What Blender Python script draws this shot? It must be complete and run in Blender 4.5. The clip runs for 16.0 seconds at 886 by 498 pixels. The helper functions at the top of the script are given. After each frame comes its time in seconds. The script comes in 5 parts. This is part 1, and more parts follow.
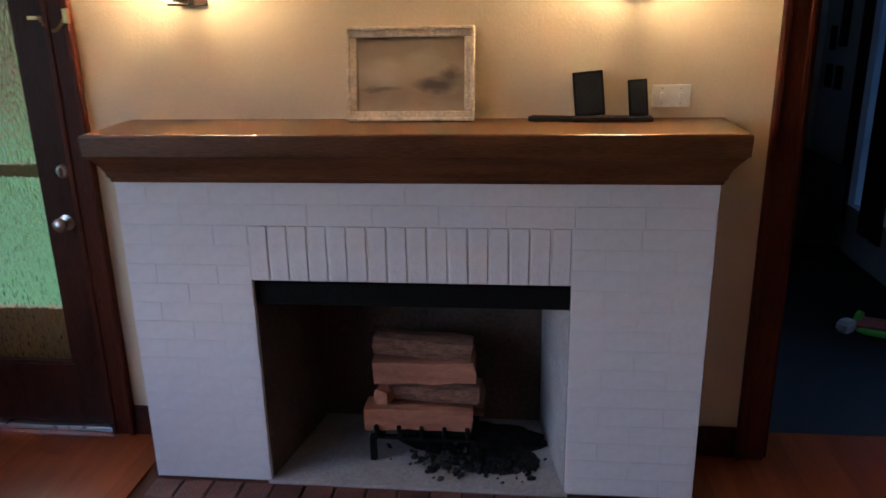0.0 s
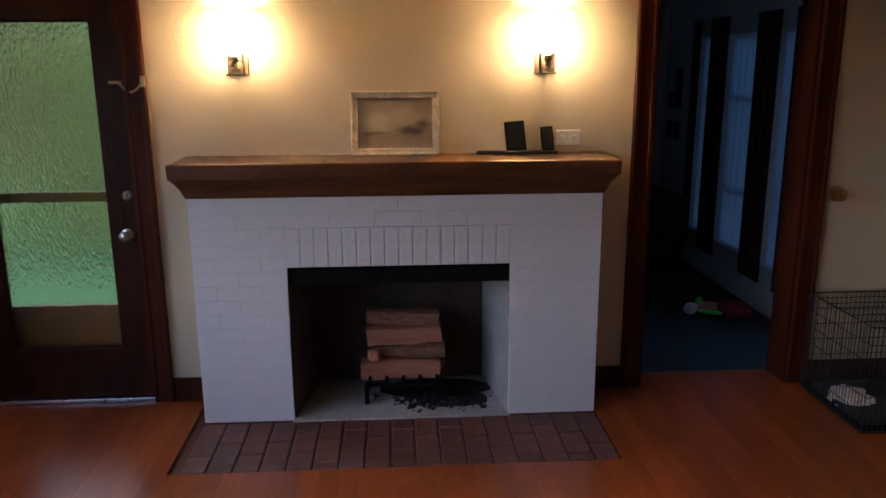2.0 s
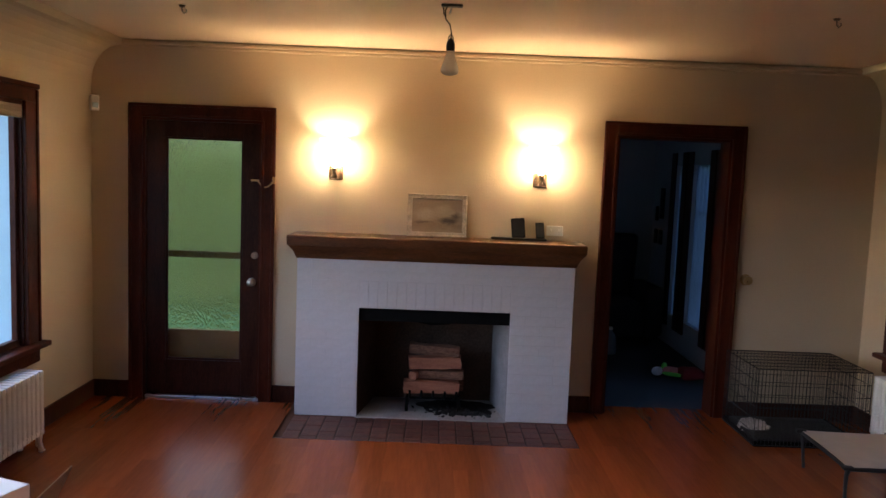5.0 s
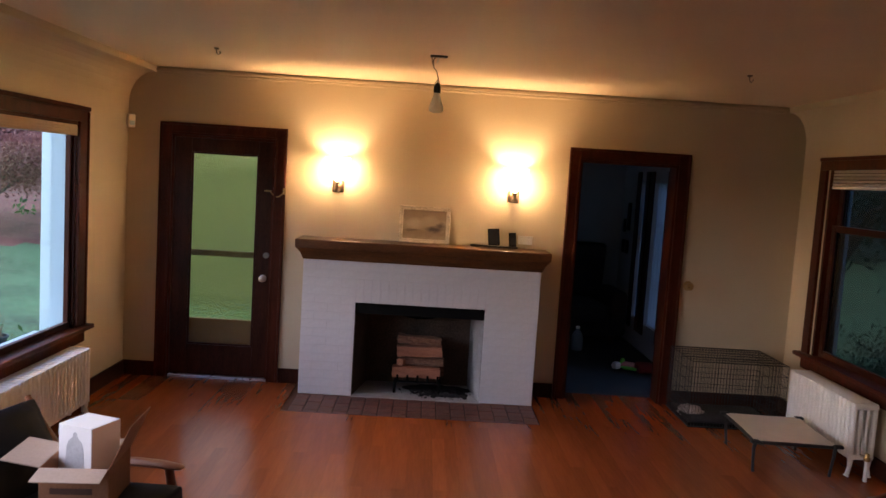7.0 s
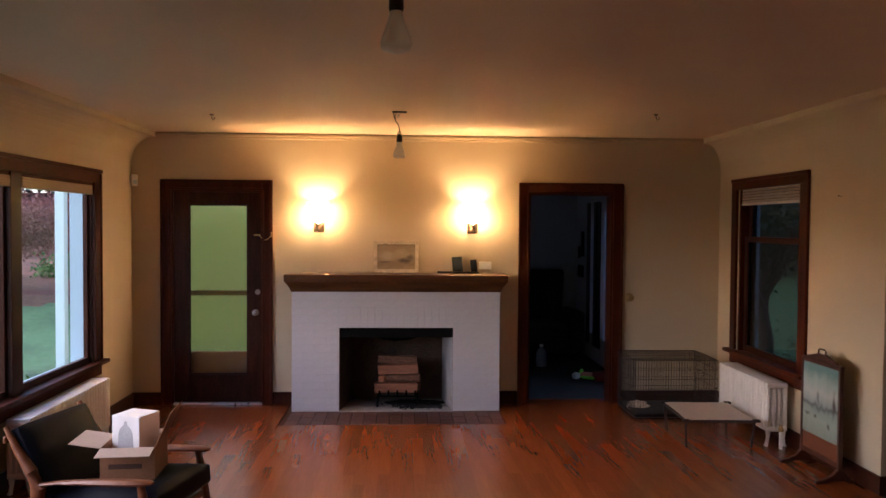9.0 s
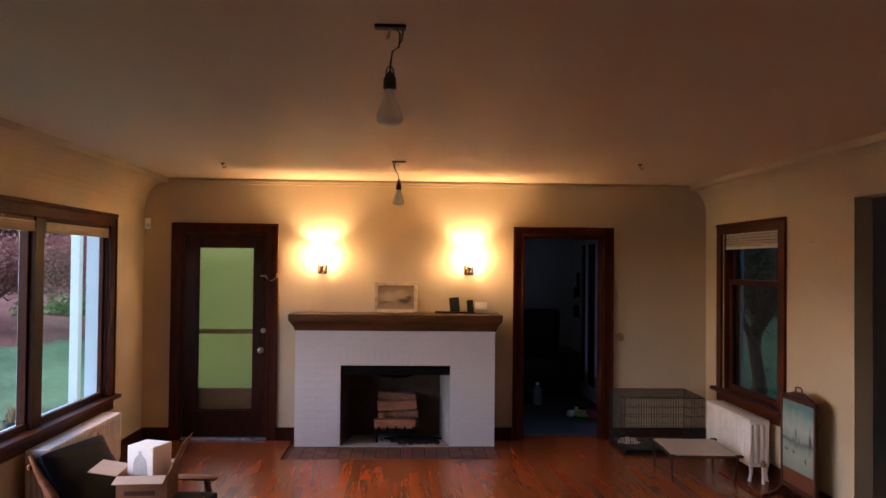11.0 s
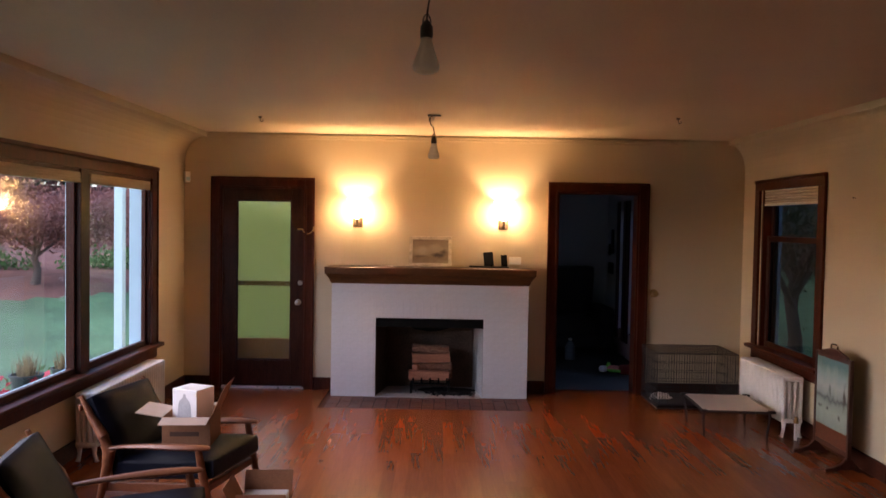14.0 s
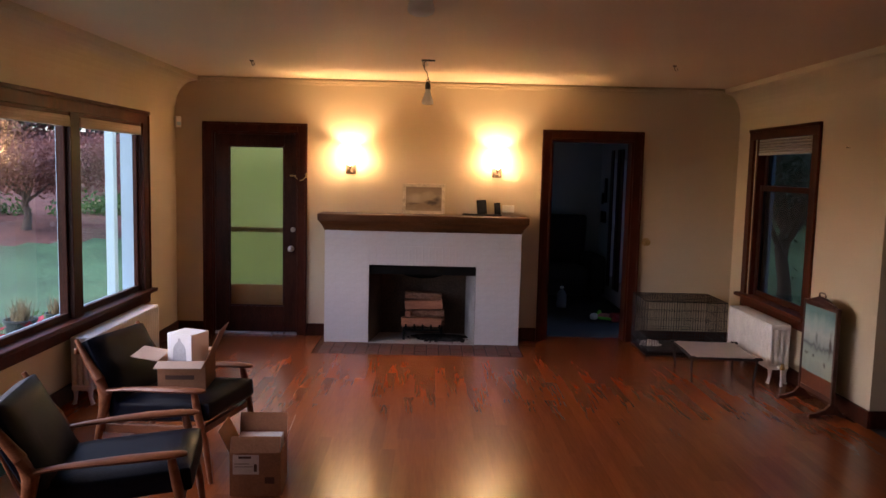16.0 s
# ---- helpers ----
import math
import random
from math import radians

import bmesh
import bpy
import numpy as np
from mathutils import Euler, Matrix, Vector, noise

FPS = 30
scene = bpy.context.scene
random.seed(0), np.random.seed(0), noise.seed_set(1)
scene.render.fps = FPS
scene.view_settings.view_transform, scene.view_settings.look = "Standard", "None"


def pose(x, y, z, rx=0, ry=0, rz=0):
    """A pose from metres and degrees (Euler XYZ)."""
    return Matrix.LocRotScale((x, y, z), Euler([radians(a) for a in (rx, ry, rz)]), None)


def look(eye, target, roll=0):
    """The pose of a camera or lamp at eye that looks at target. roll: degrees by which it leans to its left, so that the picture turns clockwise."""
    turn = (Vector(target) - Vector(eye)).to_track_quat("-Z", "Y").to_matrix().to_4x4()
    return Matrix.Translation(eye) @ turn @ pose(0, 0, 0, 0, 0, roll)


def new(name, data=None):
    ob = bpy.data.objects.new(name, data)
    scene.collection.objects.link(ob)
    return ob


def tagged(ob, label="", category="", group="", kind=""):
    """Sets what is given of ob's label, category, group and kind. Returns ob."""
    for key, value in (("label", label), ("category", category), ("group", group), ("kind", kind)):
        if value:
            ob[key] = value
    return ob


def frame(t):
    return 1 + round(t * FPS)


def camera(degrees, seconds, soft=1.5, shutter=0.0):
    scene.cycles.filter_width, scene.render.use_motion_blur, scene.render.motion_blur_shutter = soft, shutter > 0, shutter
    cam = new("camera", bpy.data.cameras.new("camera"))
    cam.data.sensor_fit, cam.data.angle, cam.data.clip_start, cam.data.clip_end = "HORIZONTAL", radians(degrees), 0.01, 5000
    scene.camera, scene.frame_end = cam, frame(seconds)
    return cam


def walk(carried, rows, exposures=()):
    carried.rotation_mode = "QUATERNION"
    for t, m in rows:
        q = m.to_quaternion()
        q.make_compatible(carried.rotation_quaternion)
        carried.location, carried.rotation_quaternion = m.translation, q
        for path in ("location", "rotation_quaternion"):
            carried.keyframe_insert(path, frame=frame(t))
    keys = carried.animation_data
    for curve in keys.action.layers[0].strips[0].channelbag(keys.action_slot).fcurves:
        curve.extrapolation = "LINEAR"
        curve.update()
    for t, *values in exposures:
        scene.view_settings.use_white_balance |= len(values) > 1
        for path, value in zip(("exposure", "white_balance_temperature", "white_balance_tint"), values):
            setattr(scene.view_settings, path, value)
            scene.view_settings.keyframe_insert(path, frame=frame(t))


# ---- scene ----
cam = camera(59.9, 16.0, shutter=0.5)
PATH = [
    (0, (0.144, -2.642, 1.655), (-0.063, -0.748, 1.048), -1.1),
    (0.5, (0.026, -2.943, 1.657), (-0.1, -1.032, 1.08), -0.2),
    (1, (-0.057, -3.23, 1.674), (-0.045, -1.298, 1.157), 1.0),
    (1.5, (-0.163, -3.519, 1.696), (-0.058, -1.584, 1.203), 0.6),
    (2, (-0.236, -3.833, 1.711), (-0.119, -1.892, 1.244), -0.3),
    (2.5, (-0.325, -4.187, 1.728), (-0.172, -2.24, 1.296), 0.2),
    (3, (-0.344, -4.542, 1.714), (-0.237, -2.579, 1.345), 0.7),
    (3.5, (-0.309, -4.83, 1.737), (-0.244, -2.855, 1.423), 1.4),
    (4, (-0.322, -5.109, 1.738), (-0.265, -3.129, 1.461), 1.6),
    (4.5, (-0.277, -5.372, 1.725), (-0.247, -3.382, 1.525), 1.8),
    (7, (-0.219, -6.506, 1.843), (-0.173, -4.516, 1.657), 3.6),
    (7.5, (-0.239, -6.782, 1.777), (-0.159, -4.787, 1.666), 2.6),
    (8, (-0.253, -7.014, 1.727), (-0.146, -5.018, 1.64), 1.1),
    (8.5, (-0.18, -7.244, 1.726), (-0.1, -5.247, 1.654), 0.6),
    (9, (-0.17, -7.441, 1.738), (-0.067, -5.445, 1.677), 0.4),
    (9.5, (-0.176, -7.565, 1.76), (-0.05, -5.57, 1.701), 0.6),
    (10, (-0.139, -7.696, 1.782), (-0.029, -5.7, 1.768), 0.6),
    (12.5, (-0.123, -7.831, 1.749), (-0.064, -5.833, 1.802), 0.5),
    (13, (-0.123, -7.858, 1.744), (-0.105, -5.858, 1.777), 0.7),
    (13.5, (-0.126, -7.856, 1.746), (-0.128, -5.856, 1.74), 0.7),
    (14, (-0.131, -7.829, 1.738), (-0.126, -5.83, 1.667), 1.0),
    (14.5, (-0.133, -7.825, 1.738), (-0.118, -5.83, 1.603), 1.2),
    (15, (-0.133, -7.816, 1.727), (-0.113, -5.824, 1.551), 1.1),
    (15.5, (-0.129, -7.839, 1.73), (-0.111, -5.847, 1.548), 1.0),
    (16, (-0.136, -7.834, 1.728), (-0.109, -5.844, 1.524), 1.4),
]
walk(cam, [(t, look(eye, target, roll)) for t, eye, target, roll in PATH], [(0.0, 2.08, 5500, 14), (1.5, 1.80, 5700, 16), (4.5, 1.9, 5650, 15), (7.5, 2.08, 6750, 25), (10.0, 2.14, 6900, 27), (13.0, 2.24, 6900, 28), (16.0, 2.1, 6850, 28)])

# ---------- world, sun, lamps ----------
world = bpy.data.worlds.new("dusk_sky")
scene.world = world
world.use_nodes = True
wn = world.node_tree
sky = wn.nodes.new("ShaderNodeTexSky")
sky.sky_type = "NISHITA"
sky.sun_disc = False
sky.sun_elevation = radians(32)
sky.sun_rotation = radians(250)
sky.air_density, sky.dust_density, sky.ozone_density = 1.0, 1.5, 5.0
wn.links.new(sky.outputs[0], wn.nodes["Background"].inputs[0])
wn.nodes["Background"].inputs[1].default_value = 0.15
sun_data = bpy.data.lights.new("sun", "SUN")
sun_data.energy, sun_data.angle, sun_data.color = 0.95, radians(50), (0.94, 0.97, 1.0)
sun_ob = new("sun", sun_data)
sun_ob.matrix_world = look((-11, 4, 5.4), (0, 0, 0))

LAMP = 212.0     # strength of the lit bulbs

# ---------- materials ----------
def material(name, color, rough=0.6, metal=0.0, vary=0.12, scale=8.0, fine=60.0, bump=0.15, color2=None, spec=0.5, per="", coat=0.0, stretch=(1, 1, 1), spread=0.18, rvar=0.08):
    """Principled surface with colour variation at two scales and a fine relief."""
    m = bpy.data.materials.new(name)
    m.use_nodes = True
    nt = m.node_tree
    b = nt.nodes["Principled BSDF"]
    b.inputs["Roughness"].default_value, b.inputs["Metallic"].default_value = rough, metal
    b.inputs["Specular IOR Level"].default_value = spec
    b.inputs["Coat Weight"].default_value, b.inputs["Coat Roughness"].default_value = coat, 0.17
    tc = nt.nodes.new("ShaderNodeTexCoord")
    mp = nt.nodes.new("ShaderNodeMapping")
    mp.inputs["Scale"].default_value = stretch
    nt.links.new(tc.outputs["Object"], mp.inputs[0])
    n1, n2 = nt.nodes.new("ShaderNodeTexNoise"), nt.nodes.new("ShaderNodeTexNoise")
    n1.inputs["Scale"].default_value, n2.inputs["Scale"].default_value = scale, fine
    n1.inputs["Detail"].default_value = n2.inputs["Detail"].default_value = 3
    for n in (n1, n2):
        nt.links.new(mp.outputs[0], n.inputs["Vector"])
    add = nt.nodes.new("ShaderNodeMath")
    add.operation = "ADD"
    nt.links.new(n1.outputs[0], add.inputs[0])
    nt.links.new(n2.outputs[0], add.inputs[1])
    half = nt.nodes.new("ShaderNodeMath")
    half.operation = "MULTIPLY"
    half.inputs[1].default_value = 0.5
    nt.links.new(add.outputs[0], half.inputs[0])
    ramp = nt.nodes.new("ShaderNodeValToRGB")
    lo = [max(0, c * (1 - vary)) for c in color]
    hi = [min(1, c * (1 + vary)) for c in (color2 or color)]
    ramp.color_ramp.elements[0].position, ramp.color_ramp.elements[1].position = 0.32, 0.68
    ramp.color_ramp.elements[0].color, ramp.color_ramp.elements[1].color = (*lo, 1), (*hi, 1)
    nt.links.new(half.outputs[0], ramp.inputs[0])
    out = ramp.outputs[0]
    if per:
        src = nt.nodes.new("ShaderNodeObjectInfo" if per == "object" else "ShaderNodeNewGeometry")
        hsv = nt.nodes.new("ShaderNodeHueSaturation")
        mr = nt.nodes.new("ShaderNodeMapRange")
        mr.inputs[3].default_value, mr.inputs[4].default_value = 1 - spread, 1 + spread
        nt.links.new(src.outputs["Random" if per == "object" else "Random Per Island"], mr.inputs[0])
        nt.links.new(mr.outputs[0], hsv.inputs["Value"])
        nt.links.new(out, hsv.inputs["Color"])
        out = hsv.outputs[0]
    nt.links.new(out, b.inputs["Base Color"])
    rr = nt.nodes.new("ShaderNodeMapRange")
    rr.inputs[3].default_value, rr.inputs[4].default_value = max(0.02, rough - rvar), min(1, rough + rvar)
    nt.links.new(n1.outputs[0], rr.inputs[0])
    nt.links.new(rr.outputs[0], b.inputs["Roughness"])
    if bump:
        bp = nt.nodes.new("ShaderNodeBump")
        bp.inputs["Strength"].default_value, bp.inputs["Distance"].default_value = bump, 0.01
        nt.links.new(n2.outputs[0], bp.inputs["Height"])
        nt.links.new(bp.outputs[0], b.inputs["Normal"])
    return m


def glass(name, tint=(0.97, 0.98, 0.98), haze=0.0, bump=0.0, scale=40.0):
    """Window glass: clear transmission with a mirror film; haze and bump make it obscure glass."""
    m = bpy.data.materials.new(name)
    m.use_nodes = True
    nt = m.node_tree
    nt.nodes.remove(nt.nodes["Principled BSDF"])
    out = nt.nodes["Material Output"]
    gl = nt.nodes.new("ShaderNodeBsdfGlossy")
    gl.inputs["Roughness"].default_value = 0.02 if not haze else 0.15
    if haze:
        tr = nt.nodes.new("ShaderNodeBsdfRefraction")
        tr.inputs["Roughness"].default_value, tr.inputs["IOR"].default_value = haze, 1.12
        tx, bp = nt.nodes.new("ShaderNodeTexVoronoi"), nt.nodes.new("ShaderNodeBump")
        tx.inputs["Scale"].default_value = scale
        bp.inputs["Strength"].default_value, bp.inputs["Distance"].default_value = bump, 0.01
        nt.links.new(tx.outputs[0], bp.inputs["Height"])
        nt.links.new(bp.outputs[0], tr.inputs["Normal"])
        nt.links.new(bp.outputs[0], gl.inputs["Normal"])
    else:
        tr = nt.nodes.new("ShaderNodeBsdfTransparent")
    tr.inputs["Color"].default_value = (*tint, 1)
    mix = nt.nodes.new("ShaderNodeMixShader")
    mix.inputs[0].default_value = 0.05 if haze else 0.07
    nt.links.new(tr.outputs[0], mix.inputs[1])
    nt.links.new(gl.outputs[0], mix.inputs[2])
    nt.links.new(mix.outputs[0], out.inputs[0])
    return m


def translucent(name, color, share=0.6, rough=0.5):
    m = bpy.data.materials.new(name)
    m.use_nodes = True
    nt = m.node_tree
    b = nt.nodes["Principled BSDF"]
    b.inputs["Base Color"].default_value, b.inputs["Roughness"].default_value = (*color, 1), rough
    t, mix = nt.nodes.new("ShaderNodeBsdfTranslucent"), nt.nodes.new("ShaderNodeMixShader")
    t.inputs[0].default_value, mix.inputs[0].default_value = (*color, 1), share
    nt.links.new(b.outputs[0], mix.inputs[1])
    nt.links.new(t.outputs[0], mix.inputs[2])
    nt.links.new(mix.outputs[0], nt.nodes["Material Output"].inputs[0])
    return m


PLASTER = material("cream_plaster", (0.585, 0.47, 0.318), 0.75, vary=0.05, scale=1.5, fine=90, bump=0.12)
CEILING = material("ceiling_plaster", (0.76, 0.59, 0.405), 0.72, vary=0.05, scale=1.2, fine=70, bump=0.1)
WOOD_TRIM = material("dark_trim_wood", (0.046, 0.0085, 0.003), 0.42, spec=0.16, vary=0.4, scale=3, fine=30, bump=0.1, color2=(0.072, 0.015, 0.006), stretch=(6, 6, 1))
WOOD_DOOR = material("dark_door_wood", (0.034, 0.0075, 0.0035), 0.4, spec=0.17, vary=0.4, scale=3, fine=30, bump=0.1, color2=(0.052, 0.014, 0.007), stretch=(6, 6, 1))
MANTEL = material("mantel_wood", (0.060, 0.021, 0.008), 0.35, vary=0.4, scale=2.5, fine=26, bump=0.1, color2=(0.11, 0.043, 0.014), stretch=(1, 9, 9))
OAK = material("oak_strip", (0.205, 0.049, 0.0132), 0.26, vary=0.05, scale=1.2, fine=5, bump=0.0, rvar=0.015, spec=0.60, coat=0.0, spread=0.13, color2=(0.240, 0.059, 0.0158), per="object", stretch=(12, 1, 1))
OAK_REST = material("oak_strip_rest", (0.205, 0.049, 0.0132), 0.26, vary=0.05, scale=1.2, fine=5, bump=0.0, rvar=0.015, spec=0.60, coat=0.0, spread=0.13, color2=(0.240, 0.059, 0.0158), per="island", stretch=(12, 1, 1))
SUBFLOOR = material("floor_gap", (0.075, 0.022, 0.008), 0.8)
WHITE_BRICK = material("white_painted_brick", (0.62, 0.59, 0.60), 0.6, vary=0.06, scale=5, fine=45, bump=0.16)
WHITE_MORTAR = material("white_painted_mortar", (0.61, 0.58, 0.59), 0.7, vary=0.06, scale=5, fine=45, bump=0.16)
HEARTH_BRICK = material("dark_hearth_brick", (0.075, 0.030, 0.025), 0.6, vary=0.35, scale=12, fine=90, bump=0.4, color2=(0.12, 0.05, 0.04), per="object")
HEARTH_JOINT = material("hearth_joint", (0.035, 0.022, 0.02), 0.9, vary=0.3, scale=20, fine=150, bump=0.4)
SOOT_SHADE = material("sooty_shaded_firebrick", (0.06, 0.036, 0.024), 0.9, vary=0.35, scale=5, fine=60, bump=0.4, color2=(0.10, 0.065, 0.045))
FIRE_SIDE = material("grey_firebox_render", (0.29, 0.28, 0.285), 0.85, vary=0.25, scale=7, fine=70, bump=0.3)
FIRE_FLOOR = material("grey_firebox_floor", (0.34, 0.33, 0.33), 0.85, vary=0.25, scale=6, fine=70, bump=0.3)
BLACK_IRON = material("black_iron", (0.005, 0.005, 0.005), 0.8, spec=0.1, vary=0.3, scale=14, fine=90, bump=0.2)
BRASS = material("aged_brass", (0.45, 0.30, 0.13), 0.3, 1.0, vary=0.2, scale=20, fine=120, bump=0.05)
NICKEL = material("dull_nickel", (0.55, 0.52, 0.48), 0.3, 1.0, vary=0.1, scale=20, fine=120, bump=0.05)
BRONZE = material("dark_bronze", (0.10, 0.065, 0.04), 0.4, 0.7, vary=0.2, scale=20, fine=120, bump=0.05)
RADIATOR = material("cream_radiator_enamel", (0.82, 0.79, 0.74), 0.4, vary=0.08, scale=10, fine=90, bump=0.1)
# White gloss paint with the dusk sky's blue put into its base colour.
DUSK_TINTED_WHITE = material("dusk_tinted_white_paint", (0.42, 0.61, 0.69), 0.45, vary=0.05, scale=6, fine=80, bump=0.08)
WHITE_PLASTIC = material("off_white_plastic", (0.82, 0.80, 0.74), 0.4, vary=0.03, scale=10, fine=100, bump=0.02)
CLEAR = glass("window_glass")
OBSCURE = glass("obscure_door_glass", (0.99, 0.95, 0.76), 0.25, 0.9, 60)
GRASS = material("lawn_grass", (0.036, 0.115, 0.046), 0.9, vary=0.45, scale=0.7, fine=14, bump=0.5, color2=(0.062, 0.165, 0.066))
HALL_WALL = material("grey_blue_plaster", (0.50, 0.50, 0.52), 0.8, vary=0.06, scale=2, fine=80, bump=0.1)
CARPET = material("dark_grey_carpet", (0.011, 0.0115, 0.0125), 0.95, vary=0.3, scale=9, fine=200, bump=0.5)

# ---------- mesh helpers ----------
def box(bm, x0, x1, y0, y1, z0, z1, bevel=0.0, m=None):
    r = bmesh.ops.create_cube(bm, size=1.0, matrix=Matrix.Translation(((x0 + x1) / 2, (y0 + y1) / 2, (z0 + z1) / 2)) @ Matrix.Diagonal((abs(x1 - x0), abs(y1 - y0), abs(z1 - z0), 1)))
    vs = r["verts"]
    if bevel:
        es = list({e for v in vs for e in v.link_edges})
        r2 = bmesh.ops.bevel(bm, geom=es, offset=bevel, segments=2, affect="EDGES", profile=0.5)
        vs = list({v for f in r2["faces"] for v in f.verts} | {v for v in vs if v.is_valid})
    if m is not None:
        bmesh.ops.transform(bm, matrix=m, verts=vs)
    return bm


def tube(bm, a, b, r, r2=None, n=10):
    a, b = Vector(a), Vector(b)
    d = b - a
    m = Matrix.Translation((a + b) / 2) @ d.to_track_quat("Z", "Y").to_matrix().to_4x4()
    bmesh.ops.create_cone(bm, cap_ends=True, segments=n, radius1=r, radius2=r if r2 is None else r2, depth=d.length, matrix=m)
    return bm


def lathe(bm, profile, n=20, at=(0, 0, 0), m=None):
    """Turns (radius, height) pairs round z."""
    rings = []
    for r, z in profile:
        ring = []
        for i in range(n):
            a = 2 * math.pi * i / n
            p = Vector((r * math.cos(a), r * math.sin(a), z))
            ring.append(bm.verts.new((m @ p if m else p) + Vector(at)))
        rings.append(ring)
    for a, b in zip(rings, rings[1:]):
        for i in range(n):
            bm.faces.new((a[i], a[(i + 1) % n], b[(i + 1) % n], b[i]))
    bm.faces.new(list(reversed(rings[0])))
    bm.faces.new(rings[-1])
    return bm


def extrude_profile(bm, pts, axis, a, b):
    """A closed outline pts pushed along axis ('x', 'y' or 'z') from a to b."""
    def at(p, s):
        return {"x": (s, p[0], p[1]), "y": (p[0], s, p[1]), "z": (p[0], p[1], s)}[axis]
    r0, r1 = [bm.verts.new(at(p, a)) for p in pts], [bm.verts.new(at(p, b)) for p in pts]
    n = len(pts)
    for i in range(n):
        bm.faces.new((r0[i], r0[(i + 1) % n], r1[(i + 1) % n], r1[i]))
    bm.faces.new(list(reversed(r0)))
    bm.faces.new(r1)
    bmesh.ops.recalc_face_normals(bm, faces=bm.faces)
    return bm


def sweep(bm, pts, radii, n=10, flat=1.0):
    """A round bar along pts with a radius at each; flat squeezes it along the z axis."""
    pts = [Vector(p) for p in pts]
    if not isinstance(radii, (list, tuple)):
        radii = [radii] * len(pts)
    rings = []
    for i, p in enumerate(pts):
        d = (pts[min(i + 1, len(pts) - 1)] - pts[max(i - 1, 0)]).normalized()
        up = Vector((0, 0, 1)) if abs(d.z) < 0.9 else Vector((0, 1, 0))
        s = d.cross(up).normalized()
        u = s.cross(d).normalized()
        rings.append([bm.verts.new(p + radii[i] * (math.cos(2 * math.pi * k / n) * s + flat * math.sin(2 * math.pi * k / n) * u)) for k in range(n)])
    for a, b in zip(rings, rings[1:]):
        for k in range(n):
            bm.faces.new((a[k], a[(k + 1) % n], b[(k + 1) % n], b[k]))
    bm.faces.new(list(reversed(rings[0])))
    bm.faces.new(rings[-1])
    bmesh.ops.recalc_face_normals(bm, faces=bm.faces)
    return bm


def part(name, bm, mat, parent=None, label="", smooth=False):
    me = bpy.data.meshes.new(name)
    bm.to_mesh(me)
    bm.free()
    me.materials.append(mat)
    if smooth:
        me.shade_smooth()
        me.set_sharp_from_angle(angle=radians(40))
    ob = new(name, me)
    if parent is not None:
        ob.parent = parent
    return tagged(ob, label) if label else ob


def thing(name, label, category, m=None, group="", kind=""):
    ob = new(name)
    if m is not None:
        ob.matrix_basis = m
    return tagged(ob, label, category, group, kind)


def B():
    return bmesh.new()


def setting(name, bm, mat, label, category=""):
    return tagged(part(name, bm, mat), label, category or name.split("_")[0], kind="structure")

# ---------- the room's shell ----------
LW, RW, BACK, CEIL = -2.745, 2.945, -10.0, 2.606
TH = 0.18
bm = B()
for x0, x1, z0, z1 in ((LW - 0.2, -2.365, 0, 2.9), (-2.365, -1.5, 2.075, 2.9), (-1.5, -0.86, 0, 2.9), (-0.86, 0.40, 0.95, 2.9), (0.40, 1.03, 0, 2.9), (1.03, 1.89, 2.08, 2.9), (1.89, RW + 0.2, 0, 2.9)):
    box(bm, x0, x1, 0, TH, z0, z1)
setting("wall_north", bm, PLASTER, "cream plastered fireplace wall with two door openings")
WY = ((-1.02, -2.13), (-2.27, -4.35), (-4.49, -5.6))     # panes of the wide window, along the wall
WZ0, WZ1 = 0.60, 2.07
bm = B()
box(bm, LW - 0.17, LW, BACK, 0, -0.0, WZ0 - 0.06)
box(bm, LW - 0.17, LW, BACK, 0, WZ1 + 0.03, 2.9)
box(bm, LW - 0.17, LW, -0.93, 0, WZ0 - 0.06, WZ1 + 0.03)
box(bm, LW - 0.17, LW, BACK, -5.7, WZ0 - 0.06, WZ1 + 0.03)
setting("wall_west", bm, PLASTER, "cream plastered wall with a wide picture window")
RY0, RY1, RZ0, RZ1 = -1.56, -0.45, 0.58, 2.10
bm = B()
box(bm, RW, RW + 0.13, -2.63, 0, 0, RZ0)
box(bm, RW, RW + 0.13, -2.63, 0, RZ1, 2.9)
box(bm, RW, RW + 0.13, RY1, 0, RZ0, RZ1)
box(bm, RW, RW + 0.13, -2.63, RY0, RZ0, RZ1)
box(bm, RW, RW + 0.13, -4.6, -2.63, 2.262, 2.9)
box(bm, RW, RW + 0.13, BACK, -4.6, 0, 2.9)
setting("wall_east", bm, PLASTER, "cream plastered wall with a sash window and a wide opening")
bm = B()
box(bm, LW - 0.2, RW + 2.5, BACK - 0.2, BACK, 0, 2.9)
setting("wall_south", bm, PLASTER, "plain cream plastered wall closing the room")
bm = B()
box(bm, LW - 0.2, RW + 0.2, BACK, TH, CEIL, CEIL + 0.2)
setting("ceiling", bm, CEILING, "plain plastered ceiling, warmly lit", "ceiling")
